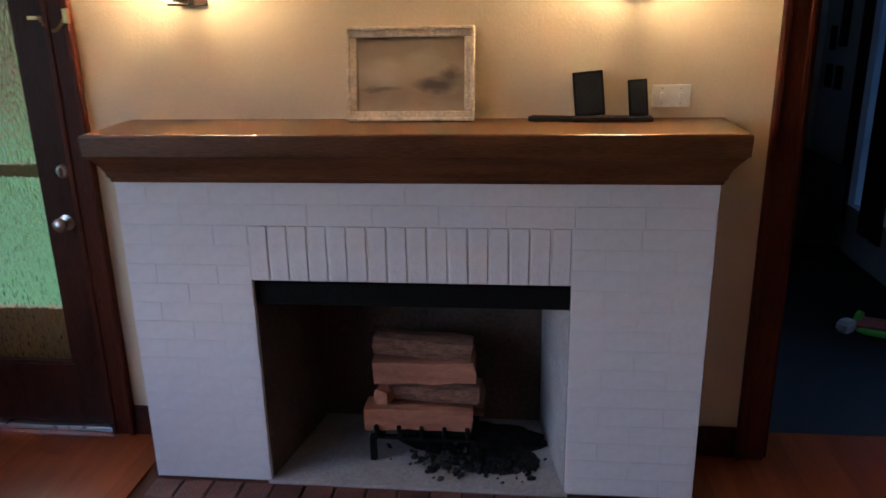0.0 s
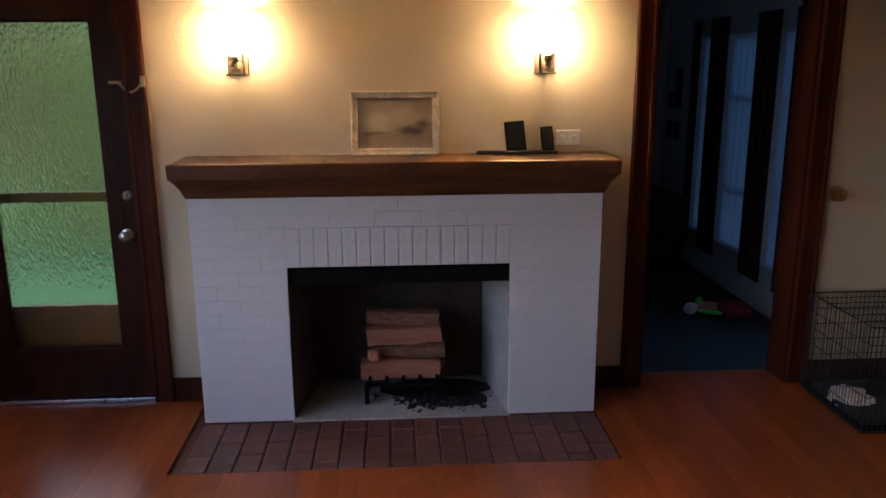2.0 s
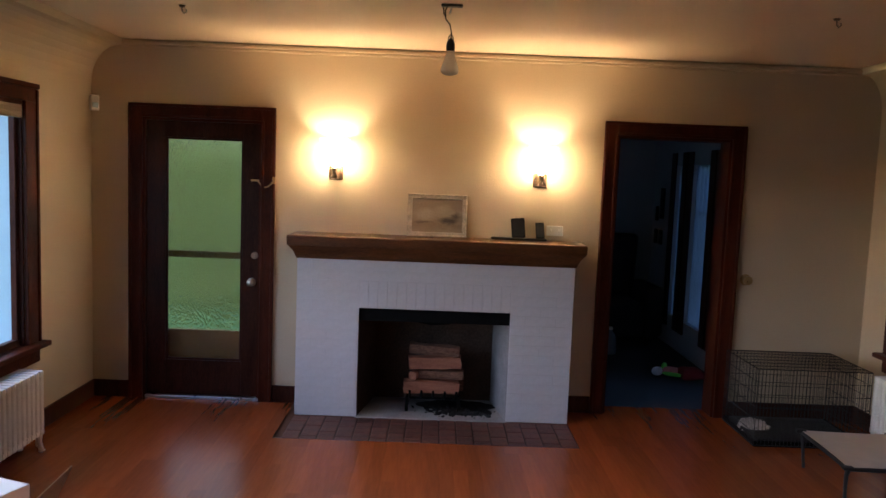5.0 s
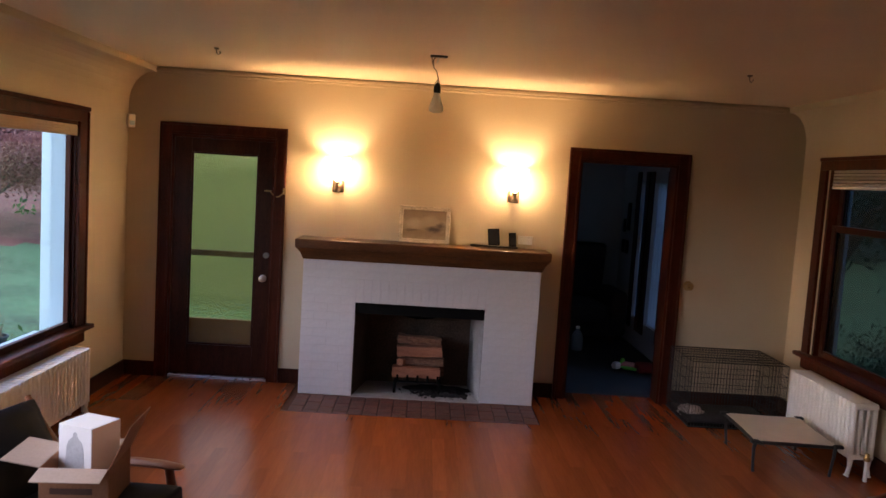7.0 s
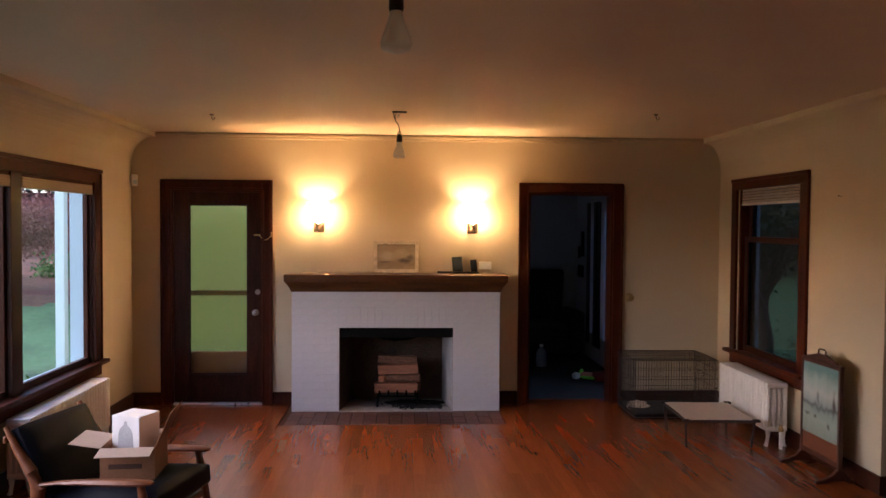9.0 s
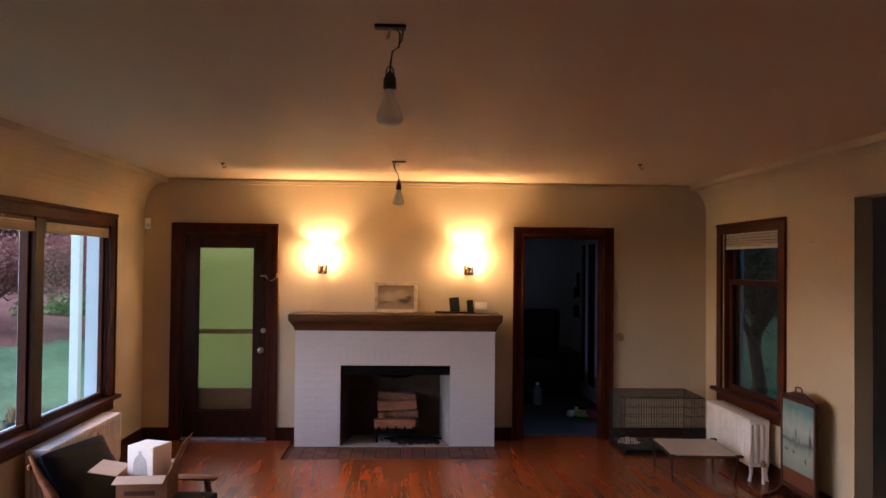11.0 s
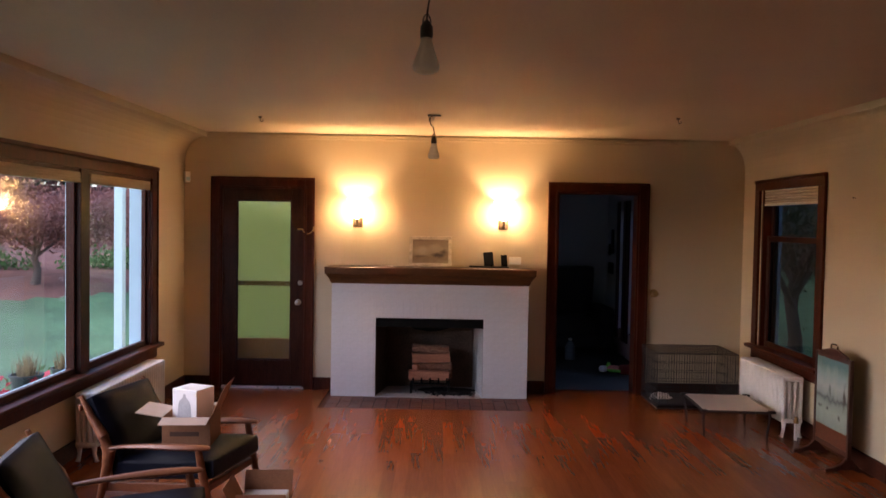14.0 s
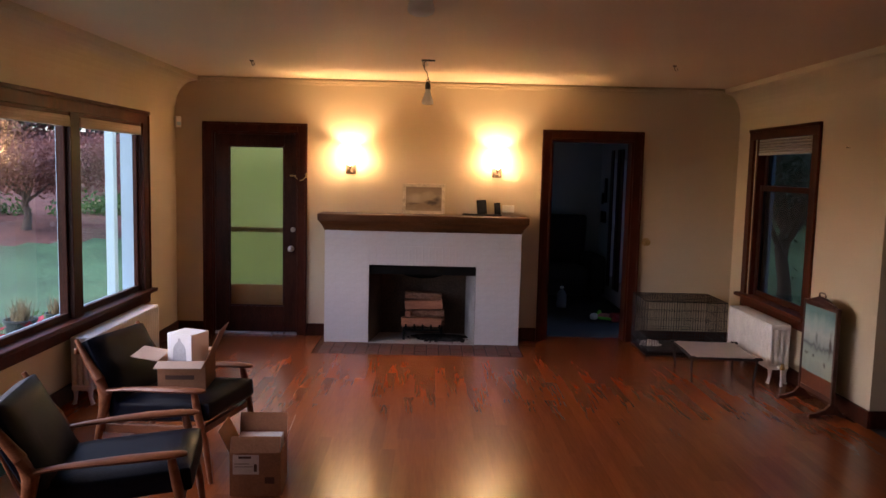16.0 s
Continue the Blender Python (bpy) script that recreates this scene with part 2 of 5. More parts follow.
for name, s, xw, xi in (("cove_west", 1, LW, -2.54), ("cove_east", -1, RW, 2.79)):
    pts = [(xw, 2.29)]
    for i in range(9):
        a = math.pi / 2 * i / 8
        pts.append((xw + (xi - xw) * (1 - math.cos(a)), 2.29 + 0.268 * math.sin(a)))
    pts += [(xi + s * 0.020, 2.556), (xi + s * 0.024, 2.560), (xi + s * 0.024, CEIL), (xw, CEIL)]
    bm = extrude_profile(B(), pts[1:], "y", BACK, 0)
    setting(name, bm, PLASTER, "curved plaster cove between wall and ceiling", "cove")
bm = B()
box(bm, -2.53, 2.78, -0.018, 0, 2.548, 2.566, 0.004)
box(bm, -2.53, 2.78, -0.026, 0, 2.568, 2.592, 0.006)
setting("trim_north", bm, PLASTER, "thin plaster moulding under the ceiling", "moulding")
# side hall behind the wide opening: closed and unlit
bm = B()
box(bm, RW + 2.3, RW + 2.5, BACK, -1.9, 0, 2.9)
box(bm, RW + 0.13, RW + 2.3, -2.1, -1.9, 0, 2.9)
box(bm, RW + 0.13, RW + 2.3, BACK, -2.1, 2.7, 2.9)
setting("wall_hall", bm, HALL_WALL, "unlit plain walls of the side hall")
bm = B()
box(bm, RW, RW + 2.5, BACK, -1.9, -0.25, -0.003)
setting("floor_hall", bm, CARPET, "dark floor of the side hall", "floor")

# baseboards
def baseboard(name, x0, x1, y0, y1):
    bm = B()
    box(bm, x0, x1, y0, y1, 0, 0.125, 0.004)
    setting(name, bm, WOOD_DOOR, "dark stained wooden baseboard", "baseboard")
baseboard("baseboard_1", LW, LW + 0.018, BACK, -0.02)
baseboard("baseboard_2", LW, -2.475, -0.018, 0)
baseboard("baseboard_3", -1.418, -1.2, -0.018, 0)
baseboard("baseboard_4", 0.74, 0.948, -0.018, 0)
baseboard("baseboard_5", 1.98, RW, -0.018, 0)
baseboard("baseboard_6", RW - 0.018, RW, -2.648, -0.02)
baseboard("baseboard_7", RW, RW + 0.13, -2.648, -2.63)

# door casings with mitred-looking double profile
def casing(name, x0, x1, z1, label):
    """Outer x0..x1, top z1; 0.1 wide boards with a raised outer bead."""
    ob = thing(name, label, "door frame", kind="structure")
    w = 0.098
    for nm, a, b, c, d in (("jamb_casing", x0, x0 + w, 0, z1), ("jamb_casing", x1 - w, x1, 0, z1), ("head_casing", x0 + w, x1 - w, z1 - w, z1)):
        bm = B()
        box(bm, a, b, -0.022, 0, c, d, 0.003)
        if nm == "head_casing":
            box(bm, a - w + 0.002, b + w - 0.002, -0.034, -0.02, d - 0.022, d - 0.001, 0.005)
            box(bm, a - 0.01, b + 0.01, -0.028, -0.02, c + 0.002, c + 0.02, 0.004)
        else:
            o = a if a == x0 else b - 0.022
            i = b - 0.02 if a == x0 else a
            box(bm, o, o + 0.022, -0.034, -0.02, c, d - 0.02, 0.005)
            box(bm, i, i + 0.02, -0.028, -0.02, c, d - w, 0.004)
        part(nm, bm, WOOD_TRIM, ob)
    for a, b in ((x0 + w - 0.002, x0 + w + 0.018), (x1 - w - 0.018, x1 - w + 0.002)):
        bm = box(B(), a, b, -0.004, TH, 0, z1 - w)
        part("jamb", bm, WOOD_TRIM, ob)
    part("head_jamb", box(B(), x0 + w, x1 - w, -0.004, TH, z1 - w - 0.02, z1 - w + 0.002), WOOD_TRIM, ob)
    return ob
casing("door_frame_1", -2.473, -1.42, 2.16, "dark red-brown wooden door casing, varnished")
casing("door_frame_2", 0.95, 1.978, 2.16, "dark red-brown wooden casing of an open doorway")

# ---------- fireplace ----------
FX0, FX1, FY, FZ = -1.2, 0.74, -0.29, 1.117
OX0, OX1, OZ = -0.76, 0.30, 0.78
fireplace = thing("fireplace", "white painted brick fireplace with an open sooty firebox", "fireplace")
C = FY + 0.0009
bm = extrude_profile(B(), [(FX0 + 0.003, 0), (OX0 - 0.002, 0), (OX0 - 0.002, OZ + 0.002), (OX1 + 0.002, OZ + 0.002), (OX1 + 0.002, 0), (FX1 - 0.003, 0), (FX1 - 0.003, FZ), (FX0 + 0.003, FZ)], "y", C, -0.001)
part("core", bm, WHITE_MORTAR, fireplace)
# Left cheek takes the dark brick colour to stand in for its shade.
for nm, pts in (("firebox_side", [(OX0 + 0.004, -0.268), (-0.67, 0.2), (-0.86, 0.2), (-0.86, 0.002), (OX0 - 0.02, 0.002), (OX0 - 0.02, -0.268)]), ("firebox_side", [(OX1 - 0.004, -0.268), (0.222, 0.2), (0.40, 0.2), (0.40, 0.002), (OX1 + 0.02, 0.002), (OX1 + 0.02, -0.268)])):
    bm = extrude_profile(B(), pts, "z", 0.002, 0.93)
    part(nm, bm, FIRE_SIDE if pts[0][0] > 0 else SOOT_SHADE, fireplace, "pale grey rendered firebox cheek" if pts[0][0] > 0 else "grey firebox cheek with its shade painted dark brown")
part("firebox_back", box(B(), -0.69, 0.24, 0.2, 0.3, 0, 0.95), SOOT_SHADE, fireplace, "sooty brown firebox back")
part("firebox_top", box(B(), -0.86, 0.40, -0.2, 0.3, 0.93, 0.97), BLACK_IRON, fireplace)
part("firebox_floor", box(B(), OX0 - 0.01, OX1 + 0.01, -0.30, 0.2, -0.05, 0.004), FIRE_FLOOR, fireplace, "pale grey cement firebox floor")
bm = box(B(), OX0 + 0.001, OX1 - 0.001, -0.272, -0.262, 0.69, OZ + 0.001, 0.001)
box(bm, OX0 + 0.001, OX1 - 0.001, -0.272, -0.21, OZ - 0.012, OZ + 0.001)
arch = [(-0.66, 0.70), (-0.5, 0.66), (-0.38, 0.62), (-0.25, 0.60), (-0.12, 0.61), (0.02, 0.65), (0.2, 0.70), (0.2, 0.925), (-0.66, 0.925)]
part("damper_plate", extrude_profile(B(), arch, "y", 0.10, 0.115), BLACK_IRON, fireplace, "black arched damper plate")
part("lintel", bm, BLACK_IRON, fireplace, "black iron lintel angle")

# mantel shelf, moulded on three sides
mantel = thing("mantel_shelf", "dark varnished wooden mantel shelf with a moulded underside", "mantel")
steps = [(1.1172, 0.004), (1.130, 0.008), (1.136, 0.014), (1.15, 0.017), (1.17, 0.027), (1.19, 0.042), (1.203, 0.054), (1.21, 0.058), (1.2105, 0.064), (1.270, 0.066), (1.277, 0.064), (1.280, 0.058)]
for nm, lot in (("moulding", steps[:8]), ("shelf_board", steps[8:])):
    bm = B()
    rings = []
    for z, o in lot:
        rings.append([bm.verts.new(p) for p in ((FX0 - o, -0.0005, z), (FX0 - o, FY - o * 0.8, z), (FX1 + o, FY - o * 0.8, z), (FX1 + o, -0.0005, z))])
    for a, b in zip(rings, rings[1:]):
        for i in range(4):
            bm.faces.new((a[i], a[(i + 1) % 4], b[(i + 1) % 4], b[i]))
    bm.faces.new(list(reversed(rings[0])))
    bm.faces.new(rings[-1])
    bmesh.ops.recalc_face_normals(bm, faces=bm.faces)
    part(nm, bm, MANTEL, mantel)

# firewood on a grate
GRATE = thing("fire_grate", "black iron fire grate holding the logs", "grate", pose(-0.22, -0.03, 0))
for i in range(5):
    x = -0.17 + i * 0.085
    part("bar", sweep(B(), [(x, -0.13, 0.165), (x, -0.12, 0.12), (x, 0.1, 0.115), (x, 0.12, 0.135)], 0.009, 8), BLACK_IRON, GRATE)
for y in (-0.1, 0.08):
    part("cross_bar", box(B(), -0.2, 0.2, y - 0.01, y + 0.01, 0.097, 0.111, 0.002), BLACK_IRON, GRATE)
    for x in (-0.19, 0.19):
        part("leg", box(B(), x - 0.012, x + 0.012, y - 0.012, y + 0.012, 0.004, 0.1, 0.002), BLACK_IRON, GRATE)
WOOD_SPLIT = material("split_log_wood", (0.31, 0.108, 0.056), 0.8, vary=0.2, scale=5, fine=45, bump=0.5, color2=(0.40, 0.165, 0.092), stretch=(1, 8, 8))
BARK = material("log_bark", (0.14, 0.052, 0.03), 0.9, vary=0.45, scale=14, fine=60, bump=0.9, color2=(0.24, 0.12, 0.07), stretch=(1, 5, 5))
def log(x, y, z, ln, w, h, seed, mat, tilt=0.0, yaw=0.0, label=""):
    r = random.Random(seed)
    bm = B()
    n, rings = 9, []
    prof = [(math.copysign(abs(math.cos(a)) ** 0.55, math.cos(a)) * w / 2 * r.uniform(0.86, 1.06), math.copysign(abs(math.sin(a)) ** 0.55, math.sin(a)) * h / 2 * r.uniform(0.86, 1.06)) for a in [2 * math.pi * (i + 0.5) / n for i in range(n)]]
    for k in range(6):
        s = -ln / 2 + ln * k / 5
        j = 0.004
        rings.append([bm.verts.new((s + (r.uniform(-0.006, 0.006) if k in (0, 5) else 0), p[0] + r.uniform(-j, j), p[1] + r.uniform(-j, j))) for p in prof])
    for a, b in zip(rings, rings[1:]):
        for i in range(n):
            bm.faces.new((a[i], a[(i + 1) % n], b[(i + 1) % n], b[i]))
    bm.faces.new(list(reversed(rings[0])))
    bm.faces.new(rings[-1])
    bmesh.ops.recalc_face_normals(bm, faces=bm.faces)
    ob = part("log", bm, mat)
    ob.matrix_basis = pose(x, y, z, 0, tilt, yaw)
    return tagged(ob, label, "firewood", "logs in the fireplace")
log(-0.235, -0.09, 0.182, 0.40, 0.12, 0.105, 1, WOOD_SPLIT, 0.5, 2, "pale split log, cut face forward, on the grate")
log(-0.20, 0.02, 0.195, 0.41, 0.10, 0.12, 11, BARK, 0, -3, "bark-covered log lying behind on the grate")
log(-0.19, -0.05, 0.270, 0.37, 0.13, 0.075, 2, BARK, -1, -5, "dark bark-covered log in the middle of the stack")
log(-0.36, -0.10, 0.268, 0.07, 0.06, 0.06, 22, WOOD_SPLIT, 0, 70, "short offcut of split wood wedged between logs")
log(-0.215, -0.055, 0.355, 0.38, 0.12, 0.10, 3, WOOD_SPLIT, -2, 1, "reddish split log near the top of the stack")
log(-0.22, -0.03, 0.445, 0.37, 0.12, 0.085, 4, BARK, 2.5, -2, "brown bark-covered log on top of the stack")
ASH_SHADE = material("ash_and_shade_black", (0.01, 0.01, 0.011), 0.95, spec=0.1, vary=0.6, scale=25, fine=120, bump=0.8, color2=(0.03, 0.03, 0.032))
bm = B()
r = random.Random(3)
for i in range(260):
    s = r.uniform(0.004, 0.015)
    p = (r.gauss(0.0, 0.11), r.gauss(0, 0.045), s * 0.4 + 0.004)
    bmesh.ops.create_icosphere(bm, subdivisions=1, radius=s, matrix=Matrix.Translation(p) @ Euler((r.random() * 3, r.random() * 3, 0)).to_matrix().to_4x4() @ Matrix.Diagonal((1.4, 1, 0.6, 1)))
# Two flat black patches stand in for the shade on the firebox floor.
for k, (cx, cy, rx, ry) in enumerate(((0.0, 0.17, 0.30, 0.13), (0.10, 0.03, 0.17, 0.10))):
    ring = [bm.verts.new((cx + rx * math.cos(a) * (1 + 0.18 * noise.noise((3 * math.cos(a), 3 * math.sin(a), k))), cy + ry * math.sin(a) * (1 + 0.25 * noise.noise((4 * math.cos(a), 4 * math.sin(a), 9 + k))), 0.0055 + 0.001 * k)) for a in [2 * math.pi * i / 40 for i in range(40)]]
    bm.faces.new(ring)
ob = part("ash_with_floor_shade", bm, ASH_SHADE)
ob.location = (-0.05, -0.13, 0)
tagged(ob, "small heap of black char and ash, with flat patches painting the floor's shade", "ash", kind="stuff")

# ---------- garden door with obscure glass ----------
door = thing("door_1", "dark wooden garden door with one tall pane of obscure glass, closed", "door", kind="structure")
DX0, DX1, DZ0, DZ1, DY = -2.355, -1.509, 0.025, 2.062, 0.018
GX0, GX1, GZ0, GZ1 = -2.218, -1.657, 0.287, 1.928
for nm, a, b, c, d in (("stile", DX0, GX0, DZ0, DZ1), ("stile", GX1, DX1, DZ0, DZ1), ("rail", GX0, GX1, GZ1, DZ1), ("rail", GX0, GX1, DZ0, GZ0)):
    part(nm, box(B(), a, b, DY, DY + 0.044, c, d, 0.002), WOOD_DOOR, door)
for a, b, c, d in ((GX0, GX0 + 0.016, GZ0, GZ1), (GX1 - 0.016, GX1, GZ0, GZ1), (GX0 + 0.016, GX1 - 0.016, GZ1 - 0.016, GZ1), (GX0 + 0.016, GX1 - 0.016, GZ0, GZ0 + 0.016)):
    part("glazing_bead", box(B(), a, b, DY + 0.006, DY + 0.02, c, d, 0.003), WOOD_DOOR, door)
pane = part("pane", box(B(), GX0 + 0.004, GX1 - 0.004, DY + 0.021, DY + 0.026, GZ0 + 0.004, GZ1 - 0.004), OBSCURE, door, "greenish textured obscure glass")
pane.visible_shadow = False
def knob(parent, x, y, z, mat, name="knob", r=0.027):
    turn = pose(0, 0, 0, 90, 0, 0)
    bm = lathe(B(), [(0.0, 0.0), (r * 1.15, 0.0), (r * 1.15, 0.004), (r * 0.9, 0.007), (r * 0.38, 0.010), (r * 0.36, 0.026), (r * 0.8, 0.034), (r, 0.046), (r * 0.95, 0.056), (r * 0.6, 0.064), (0.001, 0.066)], 18, (x, y, z), turn)
    return part(name, bm, mat, parent, smooth=True)
knob(door, -1.585, DY, 0.889, NICKEL)
bm = lathe(B(), [(0.001, 0), (0.026, 0), (0.026, 0.008), (0.018, 0.014), (0.001, 0.014)], 16, (-1.565, DY, 1.087), pose(0, 0, 0, 90, 0, 0))
box(bm, -1.568, -1.562, DY - 0.03, DY - 0.012, 1.072, 1.102, 0.002)
part("deadbolt", bm, NICKEL, door)
bm = box(B(), -1.60, -1.54, DY - 0.008, DY, 1.628, 1.642, 0.002)
part("chain_slide", bm, BRASS, door)
bm = B()
for i in range(13):
    u = i / 12
    x, z = -1.55 + u * 0.125, 1.635 - 0.045 * math.sin(math.pi * u)
    bmesh.ops.create_uvsphere(bm, u_segments=6, v_segments=4, radius=0.006, matrix=Matrix.Translation((x, DY - 0.018 - 0.045 * u, z)) @ Matrix.Diagonal((1.5, 0.6, 1, 1)))
part("chain", bm, BRASS, door)
part("chain_plate", box(B(), -1.432, -1.412, -0.05, -0.034, 1.615, 1.665, 0.003), BRASS, door)
setting("threshold", box(B(), -2.36, -1.51, -0.012, TH, 0.0, 0.022, 0.004), NICKEL, "worn aluminium door threshold", "threshold")
# screen door outside, seen dimly through the pane
OLIVE = material("olive_paint", (0.16, 0.12, 0.03), 0.6)
TAN = material("tan_panel_paint", (0.24, 0.12, 0.05), 0.6)
storm = thing("door_2", "painted outer screen door with a crossbar and a tan kick panel", "screen door", kind="structure")
for a, b, c, d, mt in ((-2.345, -2.25, 0.02, 2.05, OLIVE), (-1.625, -1.52, 0.02, 2.05, OLIVE), (-2.25, -1.625, 1.96, 2.05, OLIVE), (-2.25, -1.625, 1.045, 1.095, OLIVE), (-2.25, -1.625, 0.02, 0.50, TAN)):
    part("kick_panel" if mt == TAN else "rail", box(B(), a, b, 0.10, 0.125, c, d, 0.002), mt, storm)

# ---------- windows ----------
BLIND = translucent("blind_fabric", (0.62, 0.48, 0.34), 0.3)
def frame_board(parent, nm, bm, mat=None):
    return part(nm, bm, mat or WOOD_TRIM, parent)
win = thing("window_1", "wide dark-framed picture window looking on the lawn", "window", kind="structure")
Y0, Y1 = -5.80, -0.79
frame_board(win, "head_casing", box(box(B(), LW, LW + 0.024, Y0, Y1, 2.075, 2.184, 0.003), LW, LW + 0.038, Y0 - 0.004, Y1 + 0.004, 2.155, 2.186, 0.006))
frame_board(win, "side_casing", box(box(B(), LW, LW + 0.024, -0.93, Y1, 0.585, 2.075, 0.003), LW + 0.02, LW + 0.034, -0.815, Y1 - 0.001, 0.585, 2.15, 0.005))
frame_board(win, "side_casing", box(B(), LW, LW + 0.024, Y0, -5.69, 0.585, 2.075, 0.003))
frame_board(win, "window_sill", box(B(), LW - 0.13, LW + 0.075, Y0 - 0.03, Y1 + 0.04, 0.552, 0.585, 0.007))
frame_board(win, "apron", box(B(), LW, LW + 0.02, Y0, Y1, 0.455, 0.552, 0.003))
for a, b in ((-2.27, -2.13), (-4.49, -4.35)):
    frame_board(win, "mullion", box(B(), LW - 0.10, LW + 0.012, a, b, 0.585, 2.075, 0.003), WOOD_DOOR)
frame_board(win, "head_jamb", box(B(), LW - 0.13, LW, Y0 + 0.1, -0.93, 2.05, 2.098))
frame_board(win, "side_jamb", box(B(), LW - 0.06, LW - 0.001, -0.945, -0.90, 0.585, 2.05))
frame_board(win, "side_jamb", box(B(), LW - 0.13, LW - 0.001, -5.69, -5.66, 0.585, 2.05))
for a, b in WY:
    lo, hi = b, a
    if hi > -1.1:
        hi = -0.945
    for nm, y0, y1, z0, z1 in (("sash_stile", lo, lo + 0.03, 0.585, 2.05), ("sash_stile", hi - 0.03, hi, 0.585, 2.05), ("sash_rail", lo + 0.03, hi - 0.03, 0.585, 0.63), ("sash_rail", lo + 0.03, hi - 0.03, 2.01, 2.05)):
        frame_board(win, nm, box(B(), LW - 0.06, LW - 0.024, y0, y1, z0, z1, 0.003), WOOD_DOOR)
    p = part("pane", box(B(), LW - 0.044, LW - 0.039, lo + 0.026, hi - 0.026, 0.626, 2.014), CLEAR, win)
    p.visible_shadow = False
    bm = box(B(), LW - 0.018, LW + 0.014, lo + 0.012, hi - 0.012, 1.972, 2.048, 0.004)
    for i in range(4):
        box(bm, LW - 0.021, LW + 0.018, lo + 0.012, hi - 0.012, 1.974 + i * 0.018, 1.984 + i * 0.018, 0.003)
    blind = part("blind", bm, BLIND)
    tagged(blind, "tan pleated window blind, drawn up", "blind", "raised blinds")

win = thing("window_2", "dark-framed sash window with a dim view of trees", "window", kind="structure")
Y0, Y1, Z1 = -1.69, -0.325, 2.185
SCREEN = glass("screened_glass", (0.36, 0.36, 0.36))
frame_board(win, "head_casing", box(box(B(), RW - 0.024, RW, Y0, Y1, 2.085, Z1, 0.003), RW - 0.034, RW, Y0 - 0.003, Y1 + 0.003, Z1 - 0.028, Z1 + 0.002, 0.006))
frame_board(win, "side_casing", box(B(), RW - 0.024, RW, Y1 - 0.105, Y1, 0.60, 2.085, 0.003))
frame_board(win, "side_casing", box(B(), RW - 0.024, RW, Y0, Y0 + 0.105, 0.60, 2.085, 0.003))
frame_board(win, "window_sill", box(B(), RW - 0.075, RW + 0.10, Y0 - 0.03, Y1 + 0.04, 0.567, 0.60, 0.007))
frame_board(win, "apron", box(B(), RW - 0.02, RW, Y0, Y1, 0.47, 0.567, 0.003))
for a, b in ((RY0 - 0.03, RY0 + 0.03), (RY1 - 0.03, RY1 + 0.03)):
    frame_board(win, "side_jamb", box(B(), RW + 0.001, RW + 0.12, a, b, 0.60, 2.10))
for nm, x0, z0, z1 in (("upper_sash", RW + 0.075, 1.60, 2.09), ("lower_sash", RW + 0.04, 0.60, 1.655)):
    bm = box(B(), x0, x0 + 0.03, RY0 + 0.03, RY0 + 0.085, z0, z1, 0.003)
    box(bm, x0, x0 + 0.03, RY1 - 0.085, RY1 - 0.03, z0, z1, 0.003)
    box(bm, x0 + 0.001, x0 + 0.029, RY0 + 0.085, RY1 - 0.085, z0, z0 + 0.055, 0.003)
    box(bm, x0 + 0.001, x0 + 0.029, RY0 + 0.085, RY1 - 0.085, z1 - 0.05, z1, 0.003)
    sash = frame_board(win, nm, bm, WOOD_DOOR)
    p = part("pane", box(B(), x0 + 0.013, x0 + 0.017, RY0 + 0.08, RY1 - 0.08, z0 + 0.05, z1 - 0.045), SCREEN, sash)
    p.visible_shadow = False
part("outside_trim", box(B(), RW + 0.131, RW + 0.165, RY1 - 0.07, RY1 + 0.06, 0.5, 2.2, 0.004), DUSK_TINTED_WHITE, win, "white painted outside window trim")
bm = B()
for i in range(5):
    box(bm, RW + 0.006, RW + 0.034, RY0 + 0.035, RY1 - 0.035, 1.965 + i * 0.025, 1.985 + i * 0.025, 0.004)
blind = thing("blind", "pale pleated window blind, drawn up to the head", "blind", group="raised blinds")
part("pleats", bm, translucent("pale_blind_fabric", (0.6, 0.52, 0.44), 0.3), blind)
part("bottom_rail", box(B(), RW + 0.004, RW + 0.036, RY0 + 0.033, RY1 - 0.033, 1.94, 1.962, 0.003), WHITE_PLASTIC, blind)

# ---------- the room behind the open doorway ----------
bm = B()
HX, HY = 2.30, 3.40
PAN = ((1.02, 1.25), (1.55, 2.06), (2.36, 2.60))
for y0, y1 in ((TH, 0.24), (0.84, 1.02), (1.25, 1.55), (2.06, 2.36), (2.60, HY)):
    box(bm, HX, HX + 0.14, y0, y1, 0, 2.7)
# The last opening is out of view, added to let daylight into the room.
for y0, y1 in PAN + ((0.24, 0.84),):
    lo, hi = (0.33, 1.92) if y0 > 0.9 else (0.12, 2.5)
    box(bm, HX, HX + 0.14, y0, y1, 0, lo)
    box(bm, HX, HX + 0.14, y0, y1, hi, 2.7)
box(bm, 0.57, HX + 0.14, HY, HY + 0.15, 0, 2.7)
box(bm, 0.42, 0.57, TH, HY + 0.15, 0, 2.7)
setting("wall_back_room", bm, HALL_WALL, "grey walls of the dim back room")
setting("ceiling_back_room", box(B(), 0.42, HX + 0.14, TH, HY + 0.15, 2.7, 2.8), HALL_WALL, "plain ceiling of the back room", "ceiling")
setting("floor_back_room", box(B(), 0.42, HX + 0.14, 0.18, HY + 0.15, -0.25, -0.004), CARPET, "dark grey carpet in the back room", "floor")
SHEER = translucent("sheer_curtain", (0.32, 0.34, 0.38), 0.9)
win = thing("window_3", "tall narrow curtained panes between dark posts, bluish daylight", "window", kind="structure")
